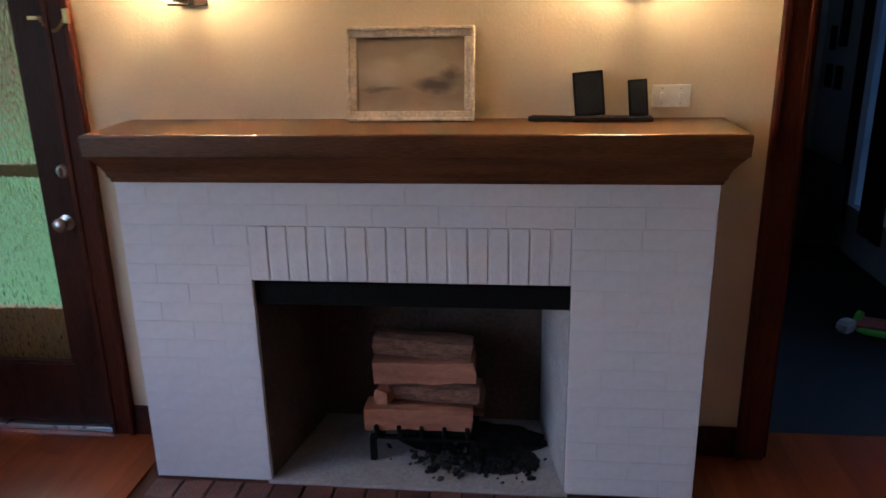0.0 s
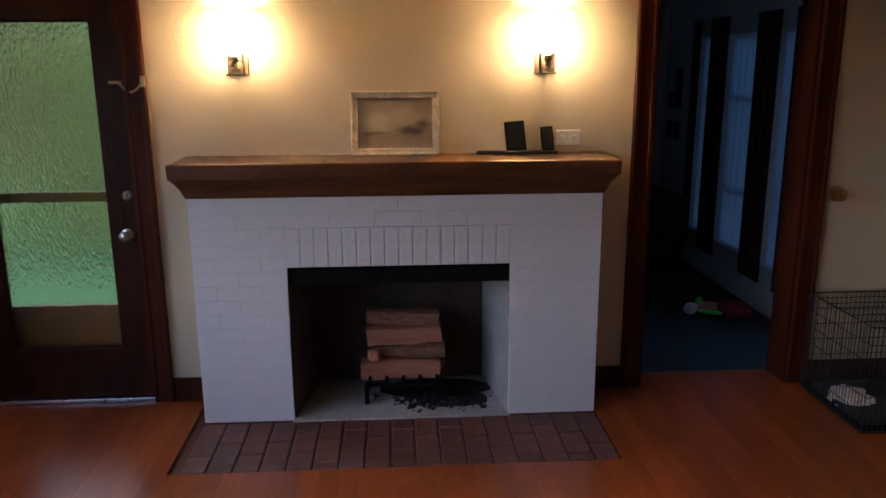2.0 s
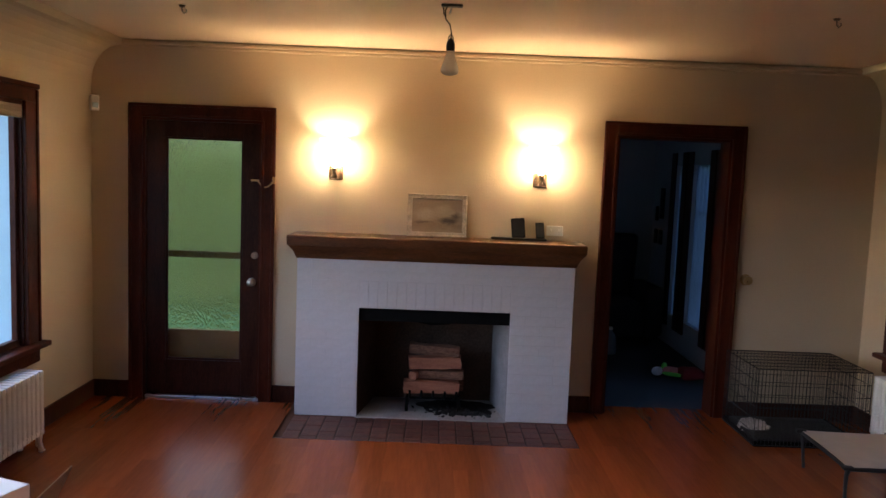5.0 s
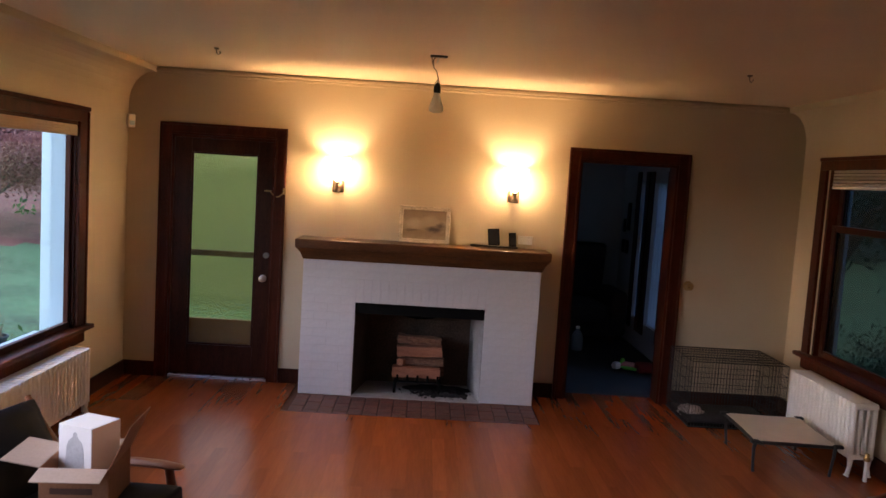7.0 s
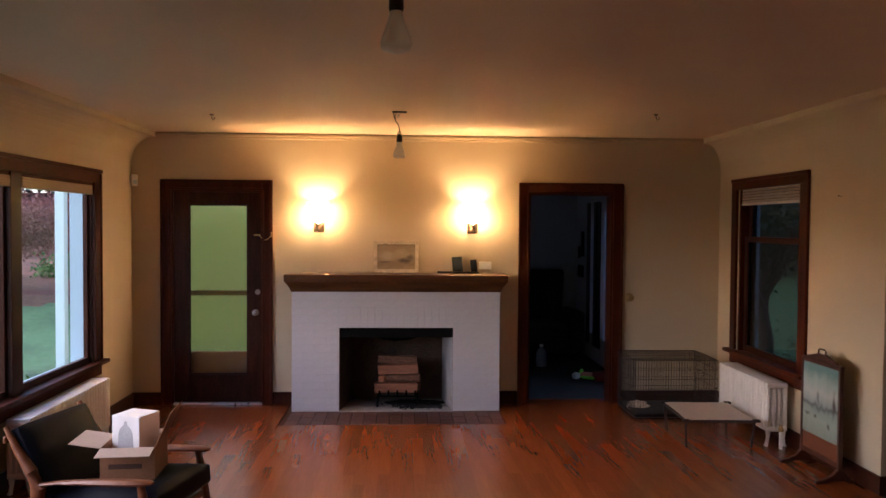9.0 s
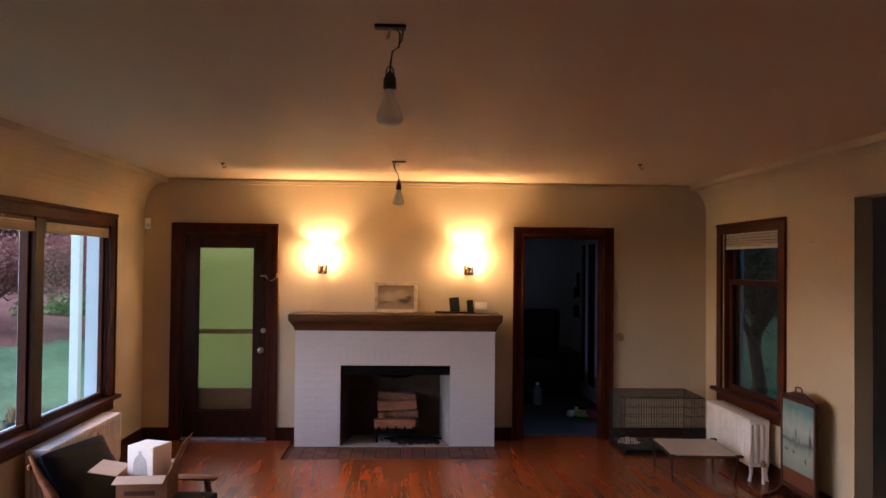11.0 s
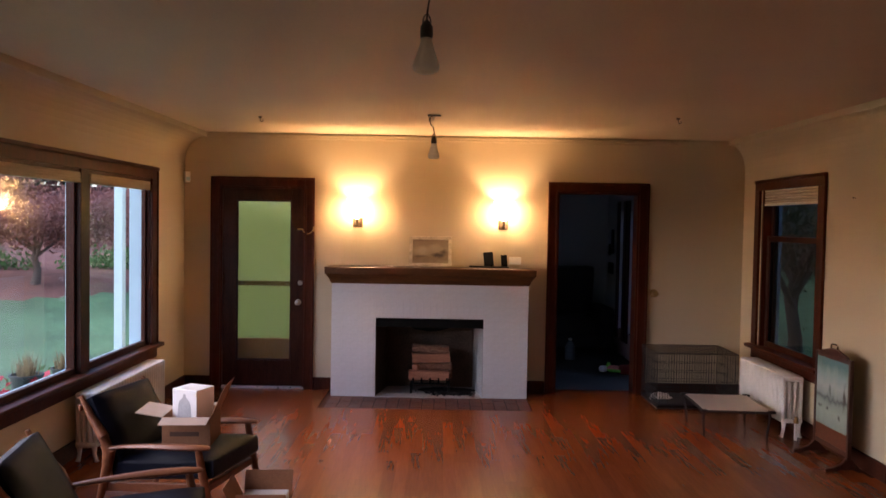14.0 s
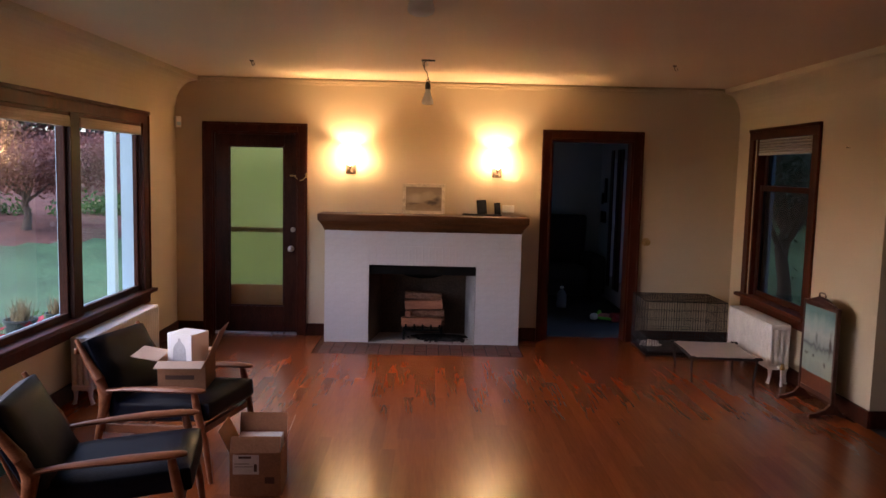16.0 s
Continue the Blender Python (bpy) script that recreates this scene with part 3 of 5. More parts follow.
for y0, y1 in PAN:
    bm = box(B(), HX - 0.02, HX - 0.001, y0 - 0.13, y0 + 0.005, 0.2, 2.05, 0.003)
    part("post", bm, WOOD_DOOR, win)
    part("post", box(B(), HX - 0.02, HX - 0.001, y1 - 0.005, y1 + 0.13, 0.2, 2.05, 0.003), WOOD_DOOR, win)
    pts = [(HX + 0.05 + 0.012 * math.sin((y0 + (y1 - y0) * i / 24) * 60), y0 + (y1 - y0) * i / 24) for i in range(25)]
    bm = extrude_profile(B(), pts + [(x + 0.004, y) for x, y in reversed(pts)], "z", 0.33, 1.92)
    part("sheer", bm, SHEER, win)
    for z in (0.75, 1.45):
        part("glazing_bar", box(B(), HX + 0.075, HX + 0.095, y0, y1, z, z + 0.02), WOOD_DOOR, win)

# ---------- outside ----------
MULCH = material("red_brown_mulch", (0.105, 0.036, 0.024), 0.95, vary=0.5, scale=1.2, fine=18, bump=0.6, color2=(0.17, 0.066, 0.046))
def bank(x, y):
    return -0.55 * x + 0.83 * y
def height(x, y):
    u = max(0.0, min(1.0, (bank(x, y) - 21) / 22))
    w = max(0.0, min(1.0, (bank(x, y) - 7) / 13))
    return -0.45 + 1.0 * w * w * (3 - 2 * w) + 2.9 * u * u * (3 - 2 * u) + 0.06 * noise.noise((x * 0.4, y * 0.4, 0))
vs, fs, ix = [], [], []
xs = sorted(set([-600, -200, -100] + [-60 + 1.5 * i for i in range(24)] + [-24 + 0.5 * i for i in range(48)] + [1.5 * i for i in range(20)] + [60, 150, 600]))
ys = sorted(set([-600, -150, -40] + [-15 + 1.5 * i for i in range(10)] + [0.5 * i for i in range(60)] + [30 + 1.5 * i for i in range(20)] + [100, 200, 600]))
for y in ys:
    for x in xs:
        vs.append((x, y, height(x, y)))
W = len(xs)
for j in range(len(ys) - 1):
    for i in range(W - 1):
        fs.append((j * W + i, j * W + i + 1, (j + 1) * W + i + 1, (j + 1) * W + i))
        cx, cy = (xs[i] + xs[i + 1]) / 2, (ys[j] + ys[j + 1]) / 2
        ix.append(1 if 12.2 + 0.5 * math.sin(cx * 0.7) < bank(cx, cy) < 45 and cx < 0 else 0)
me = bpy.data.meshes.new("ground")
me.from_pydata(vs, [], fs)
me.materials.append(GRASS)
me.materials.append(MULCH)
me.polygons.foreach_set("material_index", ix)
me.shade_smooth()
tagged(new("ground", me), "mown green lawn rising to a red-brown planted bank", "ground", kind="structure")
# white porch posts and outside trim by the wide window, dusk blue in their paint
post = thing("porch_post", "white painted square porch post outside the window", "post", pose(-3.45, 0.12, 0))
part("shaft", box(B(), -0.044, 0.044, -0.044, 0.044, -0.3, 2.5, 0.006), DUSK_TINTED_WHITE, post)
part("base", box(B(), -0.06, 0.06, -0.06, 0.06, -0.46, -0.25, 0.006), DUSK_TINTED_WHITE, post)
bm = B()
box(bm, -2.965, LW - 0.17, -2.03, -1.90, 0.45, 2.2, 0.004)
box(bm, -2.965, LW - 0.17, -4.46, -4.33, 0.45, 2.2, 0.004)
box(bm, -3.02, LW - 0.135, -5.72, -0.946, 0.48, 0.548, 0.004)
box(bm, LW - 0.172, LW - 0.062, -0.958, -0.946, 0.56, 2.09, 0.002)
setting("trim_outside", bm, DUSK_TINTED_WHITE, "white painted outside window trim and corner board", "trim")

# ---------- wall sconces ----------
SHADE = translucent("frosted_shade_glass", (0.90, 0.89, 0.86), 0.92)
see, half = SHADE.node_tree.nodes.new("ShaderNodeBsdfTransparent"), SHADE.node_tree.nodes.new("ShaderNodeMixShader")
half.inputs[0].default_value = 0.2
SHADE.node_tree.links.new(SHADE.node_tree.nodes["Mix Shader"].outputs[0], half.inputs[1])
SHADE.node_tree.links.new(see.outputs[0], half.inputs[2])
SHADE.node_tree.links.new(half.outputs[0], SHADE.node_tree.nodes["Material Output"].inputs[0])
FILAMENT = bpy.data.materials.new("lit_bulb")
FILAMENT.use_nodes = True
FILAMENT.node_tree.nodes["Principled BSDF"].inputs["Emission Color"].default_value = (1.0, 0.71, 0.36, 1)
FILAMENT.node_tree.nodes["Principled BSDF"].inputs["Emission Strength"].default_value = LAMP
def sconce(x, side):
    s = thing("wall_sconce", "lit bronze wall sconce with a square frosted glass shade", "wall lamp", pose(x, 0, 1.665), "sconces over the mantel")
    part("wall_plate", box(B(), -0.050, 0.050, -0.012, 0, 0, 0.098, 0.003), BRONZE, s)
    part("base_tray", box(B(), -0.034, 0.034, -0.137, -0.074, 0.0, 0.008, 0.003), BRONZE, s)
    part("arm", box(B(), -0.008, 0.008, -0.076, -0.010, 0.001, 0.009, 0.002), BRONZE, s)
    part("crossbar", box(B(), min(0, side * 0.05), max(0, side * 0.05), -0.128, -0.118, 0.002, 0.008), BRONZE, s)
    part("upright_bar", box(B(), side * 0.045 - 0.005, side * 0.045 + 0.005, -0.128, -0.118, 0.008, 0.19, 0.002), BRONZE, s)
    part("socket", lathe(B(), [(0.001, 0.012), (0.026, 0.012), (0.024, 0.03), (0.014, 0.036), (0.014, 0.06), (0.021, 0.064), (0.021, 0.09), (0.001, 0.09)], 14, (0, -0.105, 0)), BRONZE, s)
    bm = B()
    lo, hi, z0, z1, t = 0.062, 0.098, 0.105, 0.285, 0.004
    rings = []
    for w, z in ((lo, z0), (hi, z1), (hi - t, z1), (lo - t, z0 + t)):
        rings.append([bm.verts.new((sx * w, -0.105 + sy * w * 0.78, z)) for sx, sy in ((-1, -1), (1, -1), (1, 1), (-1, 1))])
    for a, b in zip(rings, rings[1:]):
        for k in range(4):
            bm.faces.new((a[k], a[(k + 1) % 4], b[(k + 1) % 4], b[k]))
    bm.faces.new(list(reversed(rings[0])))
    bm.faces.new(rings[-1])
    part("shade", bm, SHADE, s, "frosted glass shade, glowing")
    bm = lathe(B(), [(0.001, 0.09), (0.012, 0.092), (0.014, 0.13), (0.027, 0.165), (0.033, 0.192), (0.028, 0.217), (0.016, 0.231), (0.001, 0.234)], 14, (0, -0.105, 0))
    part("bulb", bm, FILAMENT, s, "lit warm-white bulb", smooth=True)
sconce(-0.980, 1)
sconce(0.497, -1)

# ---------- bare bulbs hanging from the ceiling ----------
BULB_WHITE = translucent("frosted_bulb", (0.92, 0.90, 0.84), 0.72, 0.2)
BAKELITE = material("dark_bakelite", (0.02, 0.015, 0.012), 0.35)
CORD = material("brown_flex", (0.05, 0.03, 0.02), 0.7)
def pendant(x, y, zb, kink):
    """A reflector bulb on a bare flex; zb is the bulb's lower end."""
    p = thing("pendant_bulb", "unlit reflector bulb hanging on a bare flex from a ceiling plate", "pendant lamp", pose(x, y, zb), "bare pendant bulbs")
    top = CEIL - zb
    part("bulb", lathe(B(), [(0.001, 0.0), (0.025, 0.002), (0.042, 0.010), (0.047, 0.020), (0.047, 0.028), (0.041, 0.05), (0.028, 0.085), (0.020, 0.115), (0.0165, 0.135), (0.001, 0.137)], 22), BULB_WHITE, p, "unlit frosted reflector bulb", True)
    part("socket", lathe(B(), [(0.001, 0.125), (0.021, 0.125), (0.023, 0.135), (0.022, 0.165), (0.014, 0.18), (0.006, 0.188), (0.001, 0.188)], 16), BAKELITE, p, "dark lamp socket", True)
    loop = [(0.014 * math.cos(a), 0, 0.178 + 0.03 * math.sin(a)) for a in [math.pi * i / 8 for i in range(9)]]
    part("socket_bail", sweep(B(), loop, 0.0025, 6), BAKELITE, p)
    part("flex", sweep(B(), [(0, 0, 0.185), (0.002, 0, 0.22), (0.008 * kink, 0, 0.26), (0.03 * kink, 0, top - 0.075), (0.034 * kink, 0, top - 0.03), (0.02 * kink, 0, top - 0.008)], 0.0035, 6), CORD, p)
    part("flex_tail", sweep(B(), [(0.03 * kink, 0, top - 0.07), (0.04 * kink, 0.005, top - 0.05), (0.045 * kink, 0.004, top - 0.01)], 0.003, 6), CORD, p)
    part("wire", sweep(B(), [(0.0, 0, top - 0.008), (-0.012, 0.01, top - 0.045), (-0.004, 0.015, top - 0.03)], 0.004, 6), WHITE_PLASTIC, p, "pale loose wire end")
    part("ceiling_plate", box(B(), -0.055, 0.055, -0.02, 0.02, top - 0.012, top, 0.003), BAKELITE, p, "dark metal ceiling plate")
pendant(-0.205, -1.536, 2.246, -1)
pendant(-0.195, -5.106, 2.255, 1)
def ceiling_hook(x, y):
    h = thing("ceiling_hook", "small metal hook screwed into the ceiling", "hook", pose(x, y, CEIL), "ceiling hooks")
    part("rosette", lathe(B(), [(0.001, -0.012), (0.014, -0.010), (0.018, 0.0), (0.001, 0.0)], 12), BRONZE, h)
    part("hook", sweep(B(), [(0, 0, -0.008), (0, 0, -0.03), (0.012, 0, -0.045), (0.024, 0, -0.035), (0.022, 0, -0.022)], 0.0035, 6), BRONZE, h)
ceiling_hook(-1.69, -1.244)
ceiling_hook(1.77, -1.58)

# ---------- armchairs ----------
LEATHER = material("dark_navy_leather", (0.0022, 0.004, 0.011), 0.5, spec=0.14, vary=0.3, scale=6, fine=160, bump=0.15, color2=(0.004, 0.0065, 0.015))
TEAK = material("oiled_teak", (0.20, 0.055, 0.02), 0.38, vary=0.3, scale=4, fine=40, bump=0.1, color2=(0.24, 0.09, 0.04), stretch=(1, 7, 7))
def cushion(w, d, h, r=0.04, sag=0.012, m=None):
    """A soft slab w (y) by d (x) by h (z), rounded, with crowned faces."""
    bm = B()
    bmesh.ops.create_cube(bm, size=1)
    bmesh.ops.subdivide_edges(bm, edges=bm.edges[:], cuts=7, use_grid_fill=True)
    for v in bm.verts:
        x, y, z = v.co * 2
        k = (1 - abs(x) ** 4) * (1 - abs(y) ** 4)
        e = max(abs(x), abs(y))
        px, py = x * d / 2, y * w / 2
        pz = z * (h / 2 * (0.82 if e > 0.98 else 1) + sag * k)
        if abs(z) > 0.98 and e > 0.98:
            px, py, pz = px * (1 - r / d * 0.35), py * (1 - r / w * 0.35), pz * 0.92
        if abs(x) > 0.9 and abs(y) > 0.9:
            px, py = px * (1 - 0.18 * r / d), py * (1 - 0.18 * r / w)
        v.co = (px, py, pz + 0.003 * noise.noise((px * 9, py * 9, pz * 9)))
    if m is not None:
        bmesh.ops.transform(bm, matrix=m, verts=bm.verts)
    return bm
def armchair(m, label):
    c = thing("armchair", label, "armchair", m, "armchairs by the window")
    part("seat_cushion", cushion(0.53, 0.62, 0.13, m=pose(0.045, 0, 0.37, 0, -5, 0)), LEATHER, c, "dark navy leather seat cushion", True)
    part("back_cushion", cushion(0.53, 0.42, 0.115, m=pose(-0.33, 0, 0.54, 0, 62, 0)), LEATHER, c, "dark navy leather back cushion", True)
    for s in (-1, 1):
        y = s * 0.28
        pts = [(-0.275, y, 0.468), (-0.16, y, 0.486), (-0.02, y + s * 0.006, 0.499), (0.11, y + s * 0.01, 0.508), (0.24, y + s * 0.008, 0.514), (0.32, y, 0.516), (0.337, y, 0.515)]
        part("armrest", sweep(B(), pts, [0.020, 0.022, 0.028, 0.034, 0.032, 0.025, 0.014], 12, 0.5), TEAK, c, "", True)
        part("front_leg", sweep(B(), [(0.36, y * 0.95, 0.0), (0.335, y * 0.97, 0.2), (0.295, y, 0.38), (0.272, y, 0.503)], [0.012, 0.019, 0.023, 0.018], 12), TEAK, c, "", True)
        part("rear_leg", sweep(B(), [(-0.37, y, 0.0), (-0.32, y, 0.2), (-0.28, y, 0.36), (-0.268, y, 0.45), (-0.305, y, 0.53), (-0.385, y, 0.64), (-0.445, y, 0.742)], [0.013, 0.02, 0.028, 0.036, 0.029, 0.02, 0.012], 12, 1.0), TEAK, c, "", True)
        part("side_rail", box(B(), -0.30, 0.30, y - s * 0.02 - 0.012, y - s * 0.02 + 0.012, 0.245, 0.295, 0.005, pose(0, 0, 0, 0, -4, 0)), TEAK, c)
    part("front_rail", box(B(), 0.285, 0.315, -0.27, 0.27, 0.265, 0.305, 0.006), TEAK, c)
    part("rear_rail", box(B(), -0.305, -0.28, -0.27, 0.27, 0.23, 0.275, 0.006), TEAK, c)
    part("back_rail", box(B(), -0.468, -0.450, -0.275, 0.275, 0.655, 0.69, 0.006), TEAK, c)
    for i in range(5):
        y = -0.2 + i * 0.1
        part("back_slat", sweep(B(), [(-0.295, y, 0.26), (-0.375, y, 0.45), (-0.458, y, 0.67)], 0.009, 8), TEAK, c)
    return c
armchair(pose(-1.605, -3.445, 0, 0, 0, -13), "teak armchair with dark navy leather cushions, holding a cardboard box")
armchair(pose(-1.537, -4.485, 0, 0, 0, 12), "empty teak armchair with worn dark navy leather cushions")

# ---------- cardboard boxes ----------
CARD = material("brown_cardboard", (0.29, 0.125, 0.06), 0.85, vary=0.12, scale=7, fine=90, bump=0.12, color2=(0.33, 0.15, 0.075))
CARD_PALE = material("pale_cardboard_inside", (0.42, 0.31, 0.25), 0.85, vary=0.1, scale=7, fine=90, bump=0.12)
WHITE_CARD = material("white_card", (0.78, 0.78, 0.80), 0.5, vary=0.03, scale=9, fine=120, bump=0.03)
GREY_INK = material("grey_print", (0.42, 0.43, 0.46), 0.5, vary=0.15, scale=14, fine=90, bump=0.02)
DARK_INK = material("dark_print", (0.09, 0.04, 0.025), 0.7)
LABEL_PAPER = material("label_paper", (0.62, 0.52, 0.46), 0.6)
def flap(bm, w, ln, hinge, along, lean):
    """A board w wide and ln long that stands on its hinge and leans out by lean degrees; along: heading of the hinge's outside."""
    box(bm, -w / 2, w / 2, -0.002, 0.002, 0, ln, 0.0008, pose(*hinge, 0, 0, along) @ pose(0, 0, 0, lean, 0, 0))
    return bm
def carton(m, w, d, h, leans, label, pale=False):
    """Open carton; leans: flap angles for front, right, back, left."""
    c = thing("cardboard_box", label, "cardboard box", m, "open cartons")
    t = 0.004
    for nm, x0, x1, y0, y1 in (("side_wall", -w / 2, w / 2, -d / 2, -d / 2 + t), ("side_wall", -w / 2, w / 2, d / 2 - t, d / 2), ("side_wall", -w / 2, -w / 2 + t, -d / 2 + t, d / 2 - t), ("side_wall", w / 2 - t, w / 2, -d / 2 + t, d / 2 - t)):
        part(nm, box(B(), x0, x1, y0, y1, 0.001, h, 0.001), CARD, c)
    part("bottom", box(B(), -w / 2 + t, w / 2 - t, -d / 2 + t, d / 2 - t, 0.001, 0.006), CARD, c)
    for (hx, hy, al, fw), ln in zip(((0, -d / 2, 0, w), (w / 2, 0, 90, d), (0, d / 2, 180, w), (-w / 2, 0, 270, d)), leans):
        if ln is not None:
            part("flap", flap(B(), fw - 0.006, ln[1], (hx, hy, h), al, ln[0]), CARD_PALE if pale and ln[0] > 60 else CARD, c, "cardboard flap, folded open")
    return c
def white_box(m, w, d, h, label):
    c = thing("white_box", label, "gift box", m)
    part("carton", box(B(), -w / 2, w / 2, -d / 2, d / 2, 0, h, 0.003), WHITE_CARD, c)
    prof = [(0.0, 0.92), (0.05, 0.90), (0.06, 0.85), (0.20, 0.78), (0.25, 0.7), (0.28, 0.5), (0.33, 0.3), (0.42, 0.12), (0.42, 0.06)]
    pts = [(x * w, z * h) for x, z in prof] + [(-x * w, z * h) for x, z in reversed(prof[1:])]
    part("print", extrude_profile(B(), pts, "y", -d / 2 - 0.0012, -d / 2 + 0.001), GREY_INK, c, "grey printed bell-shaped picture")
    return c
ca = carton(pose(-1.545, -3.44, 0.446, 0, 0, 4), 0.265, 0.27, 0.175, ((100, 0.10), (24, 0.19), (84, 0.06), (80, 0.15)), "open cardboard box on the chair seat, flaps spread", True)
part("lettering", box(B(), -0.09, 0.07, -0.1362, -0.134, 0.07, 0.095), DARK_INK, ca, "faint dark printed bar")
white_box(pose(-1.555, -3.39, 0.453, 0, 0, -20), 0.168, 0.16, 0.30, "white gift box with a grey picture, standing in the carton")
cb = carton(pose(-1.045, -3.81, 0, 0, 0, 3), 0.265, 0.26, 0.235, ((-20, 0.085), (20, 0.13), (18, 0.13), (26, 0.13)), "open brown cardboard box on the floor, flaps up")
part("shipping_label", box(B(), -0.115, 0.02, -0.1312, -0.129, 0.12, 0.225), LABEL_PAPER, cb, "pale shipping label")
for x0, x1, z0, z1 in ((-0.085, -0.02, 0.205, 0.218), (-0.105, -0.03, 0.175, 0.179), (-0.105, -0.01, 0.16, 0.163), (-0.006, 0.010, 0.135, 0.175)):
    part("print_bar", box(B(), x0, x1, -0.1322, -0.1305, z0, z1), DARK_INK, cb)
part("stamp", box(B(), 0.05, 0.1, -0.1312, -0.129, 0.07, 0.105), DARK_INK, cb)
white_box(pose(-1.045, -3.80, 0.007, 0, 0, 3), 0.23, 0.2, 0.262, "white gift box with a grey picture, packed in the floor carton")
TEAL = material("teal_plastic", (0.005, 0.16, 0.20), 0.45, vary=0.1, scale=8, fine=90, bump=0.05)
bin_ = thing("storage_bin", "teal plastic storage bin by the wall", "storage bin", pose(-2.58, -3.66, 0))
part("body", box(B(), -0.12, 0.12, -0.19, 0.19, 0.001, 0.25, 0.012), TEAL, bin_)
part("lid", box(B(), -0.13, 0.13, -0.2, 0.2, 0.25, 0.275, 0.006), TEAL, bin_)

# ---------- cast iron radiators ----------
def radiator(m, n, pitch, depth, z0, z1, label):
    """n column sections along local y; the back stands at local x = 0."""
    r = thing("radiator", label, "radiator", m, "cast iron radiators")
    L = n * pitch
    for i in range(n):
        y = (i + 0.5) * pitch
        bm = B()
        cols = 4
        w = depth / cols
        for k in range(cols):
            x = (k + 0.5) * w
            sweep(bm, [(x, y, z0 + 0.01), (x, y, z0 + 0.05), (x, y, z1 - 0.05), (x, y, z1 - 0.012)], [w * 0.40, w * 0.44, w * 0.44, w * 0.40], 8)
        box(bm, 0.006, depth - 0.006, y - pitch * 0.46, y + pitch * 0.46, z1 - 0.045, z1, 0.012)
        box(bm, 0.006, depth - 0.006, y - pitch * 0.46, y + pitch * 0.46, z0, z0 + 0.04, 0.012)
        part("section", bm, RADIATOR, r, "", True)
    for y in (0.5 * pitch, L - 0.5 * pitch):
        for x in (0.03, depth - 0.03):
            part("foot", sweep(B(), [(x, y, z0 + 0.02), (x, y, z0 * 0.55), (x + (0.012 if x > 0.05 else -0.008), y, 0.012), (x + (0.016 if x > 0.05 else -0.012), y, 0.0)], [0.022, 0.014, 0.014, 0.019], 8), RADIATOR, r, "", True)
    part("pipe", sweep(B(), [(depth * 0.5, L, z0 + 0.03), (depth * 0.5, L + 0.05, z0 + 0.03), (depth * 0.5, L + 0.06, z0), (depth * 0.5, L + 0.06, 0.0)], 0.013, 10), RADIATOR, r, "", True)
    part("valve", lathe(B(), [(0.001, 0), (0.02, 0), (0.022, 0.02), (0.014, 0.03), (0.014, 0.05), (0.001, 0.052)], 12, (depth * 0.5, L + 0.06, z0 + 0.02)), BRASS, r, "", True)
    return r
radiator(pose(LW + 0.055, -2.47, 0), 27, 0.05, 0.165, 0.10, 0.492, "cream painted cast iron radiator under the wide window")
radiator(pose(RW - 0.055, -0.60, 0, 0, 0, 180), 18, 0.052, 0.185, 0.12, 0.51, "cream painted cast iron radiator under the sash window")

# ---------- wire dog crate and cot ----------
WIRE = material("black_crate_wire", (0.012, 0.012, 0.013), 0.6)
crate = thing("dog_crate", "black wire pet crate with a dark tray, empty", "pet crate")
KX0, KX1, KY0, KY1, KZ = 1.93, 2.69, -0.63, -0.07, 0.53
def wire_panel(nm, o, u, v, nu, nv):
    bm = B()
    o, u, v = Vector(o), Vector(u), Vector(v)
    for i in range(nu + 1):
        tube(bm, o + u * i / nu, o + u * i / nu + v, 0.0032 if i in (0, nu) else 0.0019, n=5)
    for j in range(nv + 1):
        tube(bm, o + v * j / nv, o + v * j / nv + u, 0.0034 if j in (0, nv) else 0.0022, n=5)
    part(nm, bm, WIRE, crate)
dx, dy = KX1 - KX0, KY1 - KY0
wire_panel("front_panel", (KX0, KY0, 0.012), (dx, 0, 0), (0, 0, KZ - 0.012), 30, 6)
wire_panel("back_panel", (KX0, KY1, 0.012), (dx, 0, 0), (0, 0, KZ - 0.012), 30, 6)
wire_panel("side_panel", (KX0, KY0, 0.012), (0, dy, 0), (0, 0, KZ - 0.012), 22, 6)
wire_panel("side_panel", (KX1, KY0, 0.012), (0, dy, 0), (0, 0, KZ - 0.012), 22, 6)
wire_panel("top_panel", (KX0, KY0, KZ), (dx, 0, 0), (0, dy, 0), 30, 6)
bm = box(B(), KX0 + 0.005, KX1 - 0.005, KY0 + 0.005, KY1 - 0.005, 0.001, 0.012)
for a in ((KX0 + 0.005, KX1 - 0.005, KY0 + 0.005, KY0 + 0.009), (KX0 + 0.005, KX1 - 0.005, KY1 - 0.009, KY1 - 0.005), (KX0 + 0.005, KX0 + 0.009, KY0 + 0.005, KY1 - 0.005), (KX1 - 0.009, KX1 - 0.005, KY0 + 0.005, KY1 - 0.005)):
    box(bm, *a, 0.012, 0.04)
part("tray", bm, BLACK_IRON, crate, "black plastic tray")
BLANKET = material("crumpled_blanket", (0.42, 0.38, 0.36), 0.95, vary=0.35, scale=18, fine=60, bump=0.5, color2=(0.55, 0.5, 0.47))
bm = B()
bmesh.ops.create_icosphere(bm, subdivisions=4, radius=1)
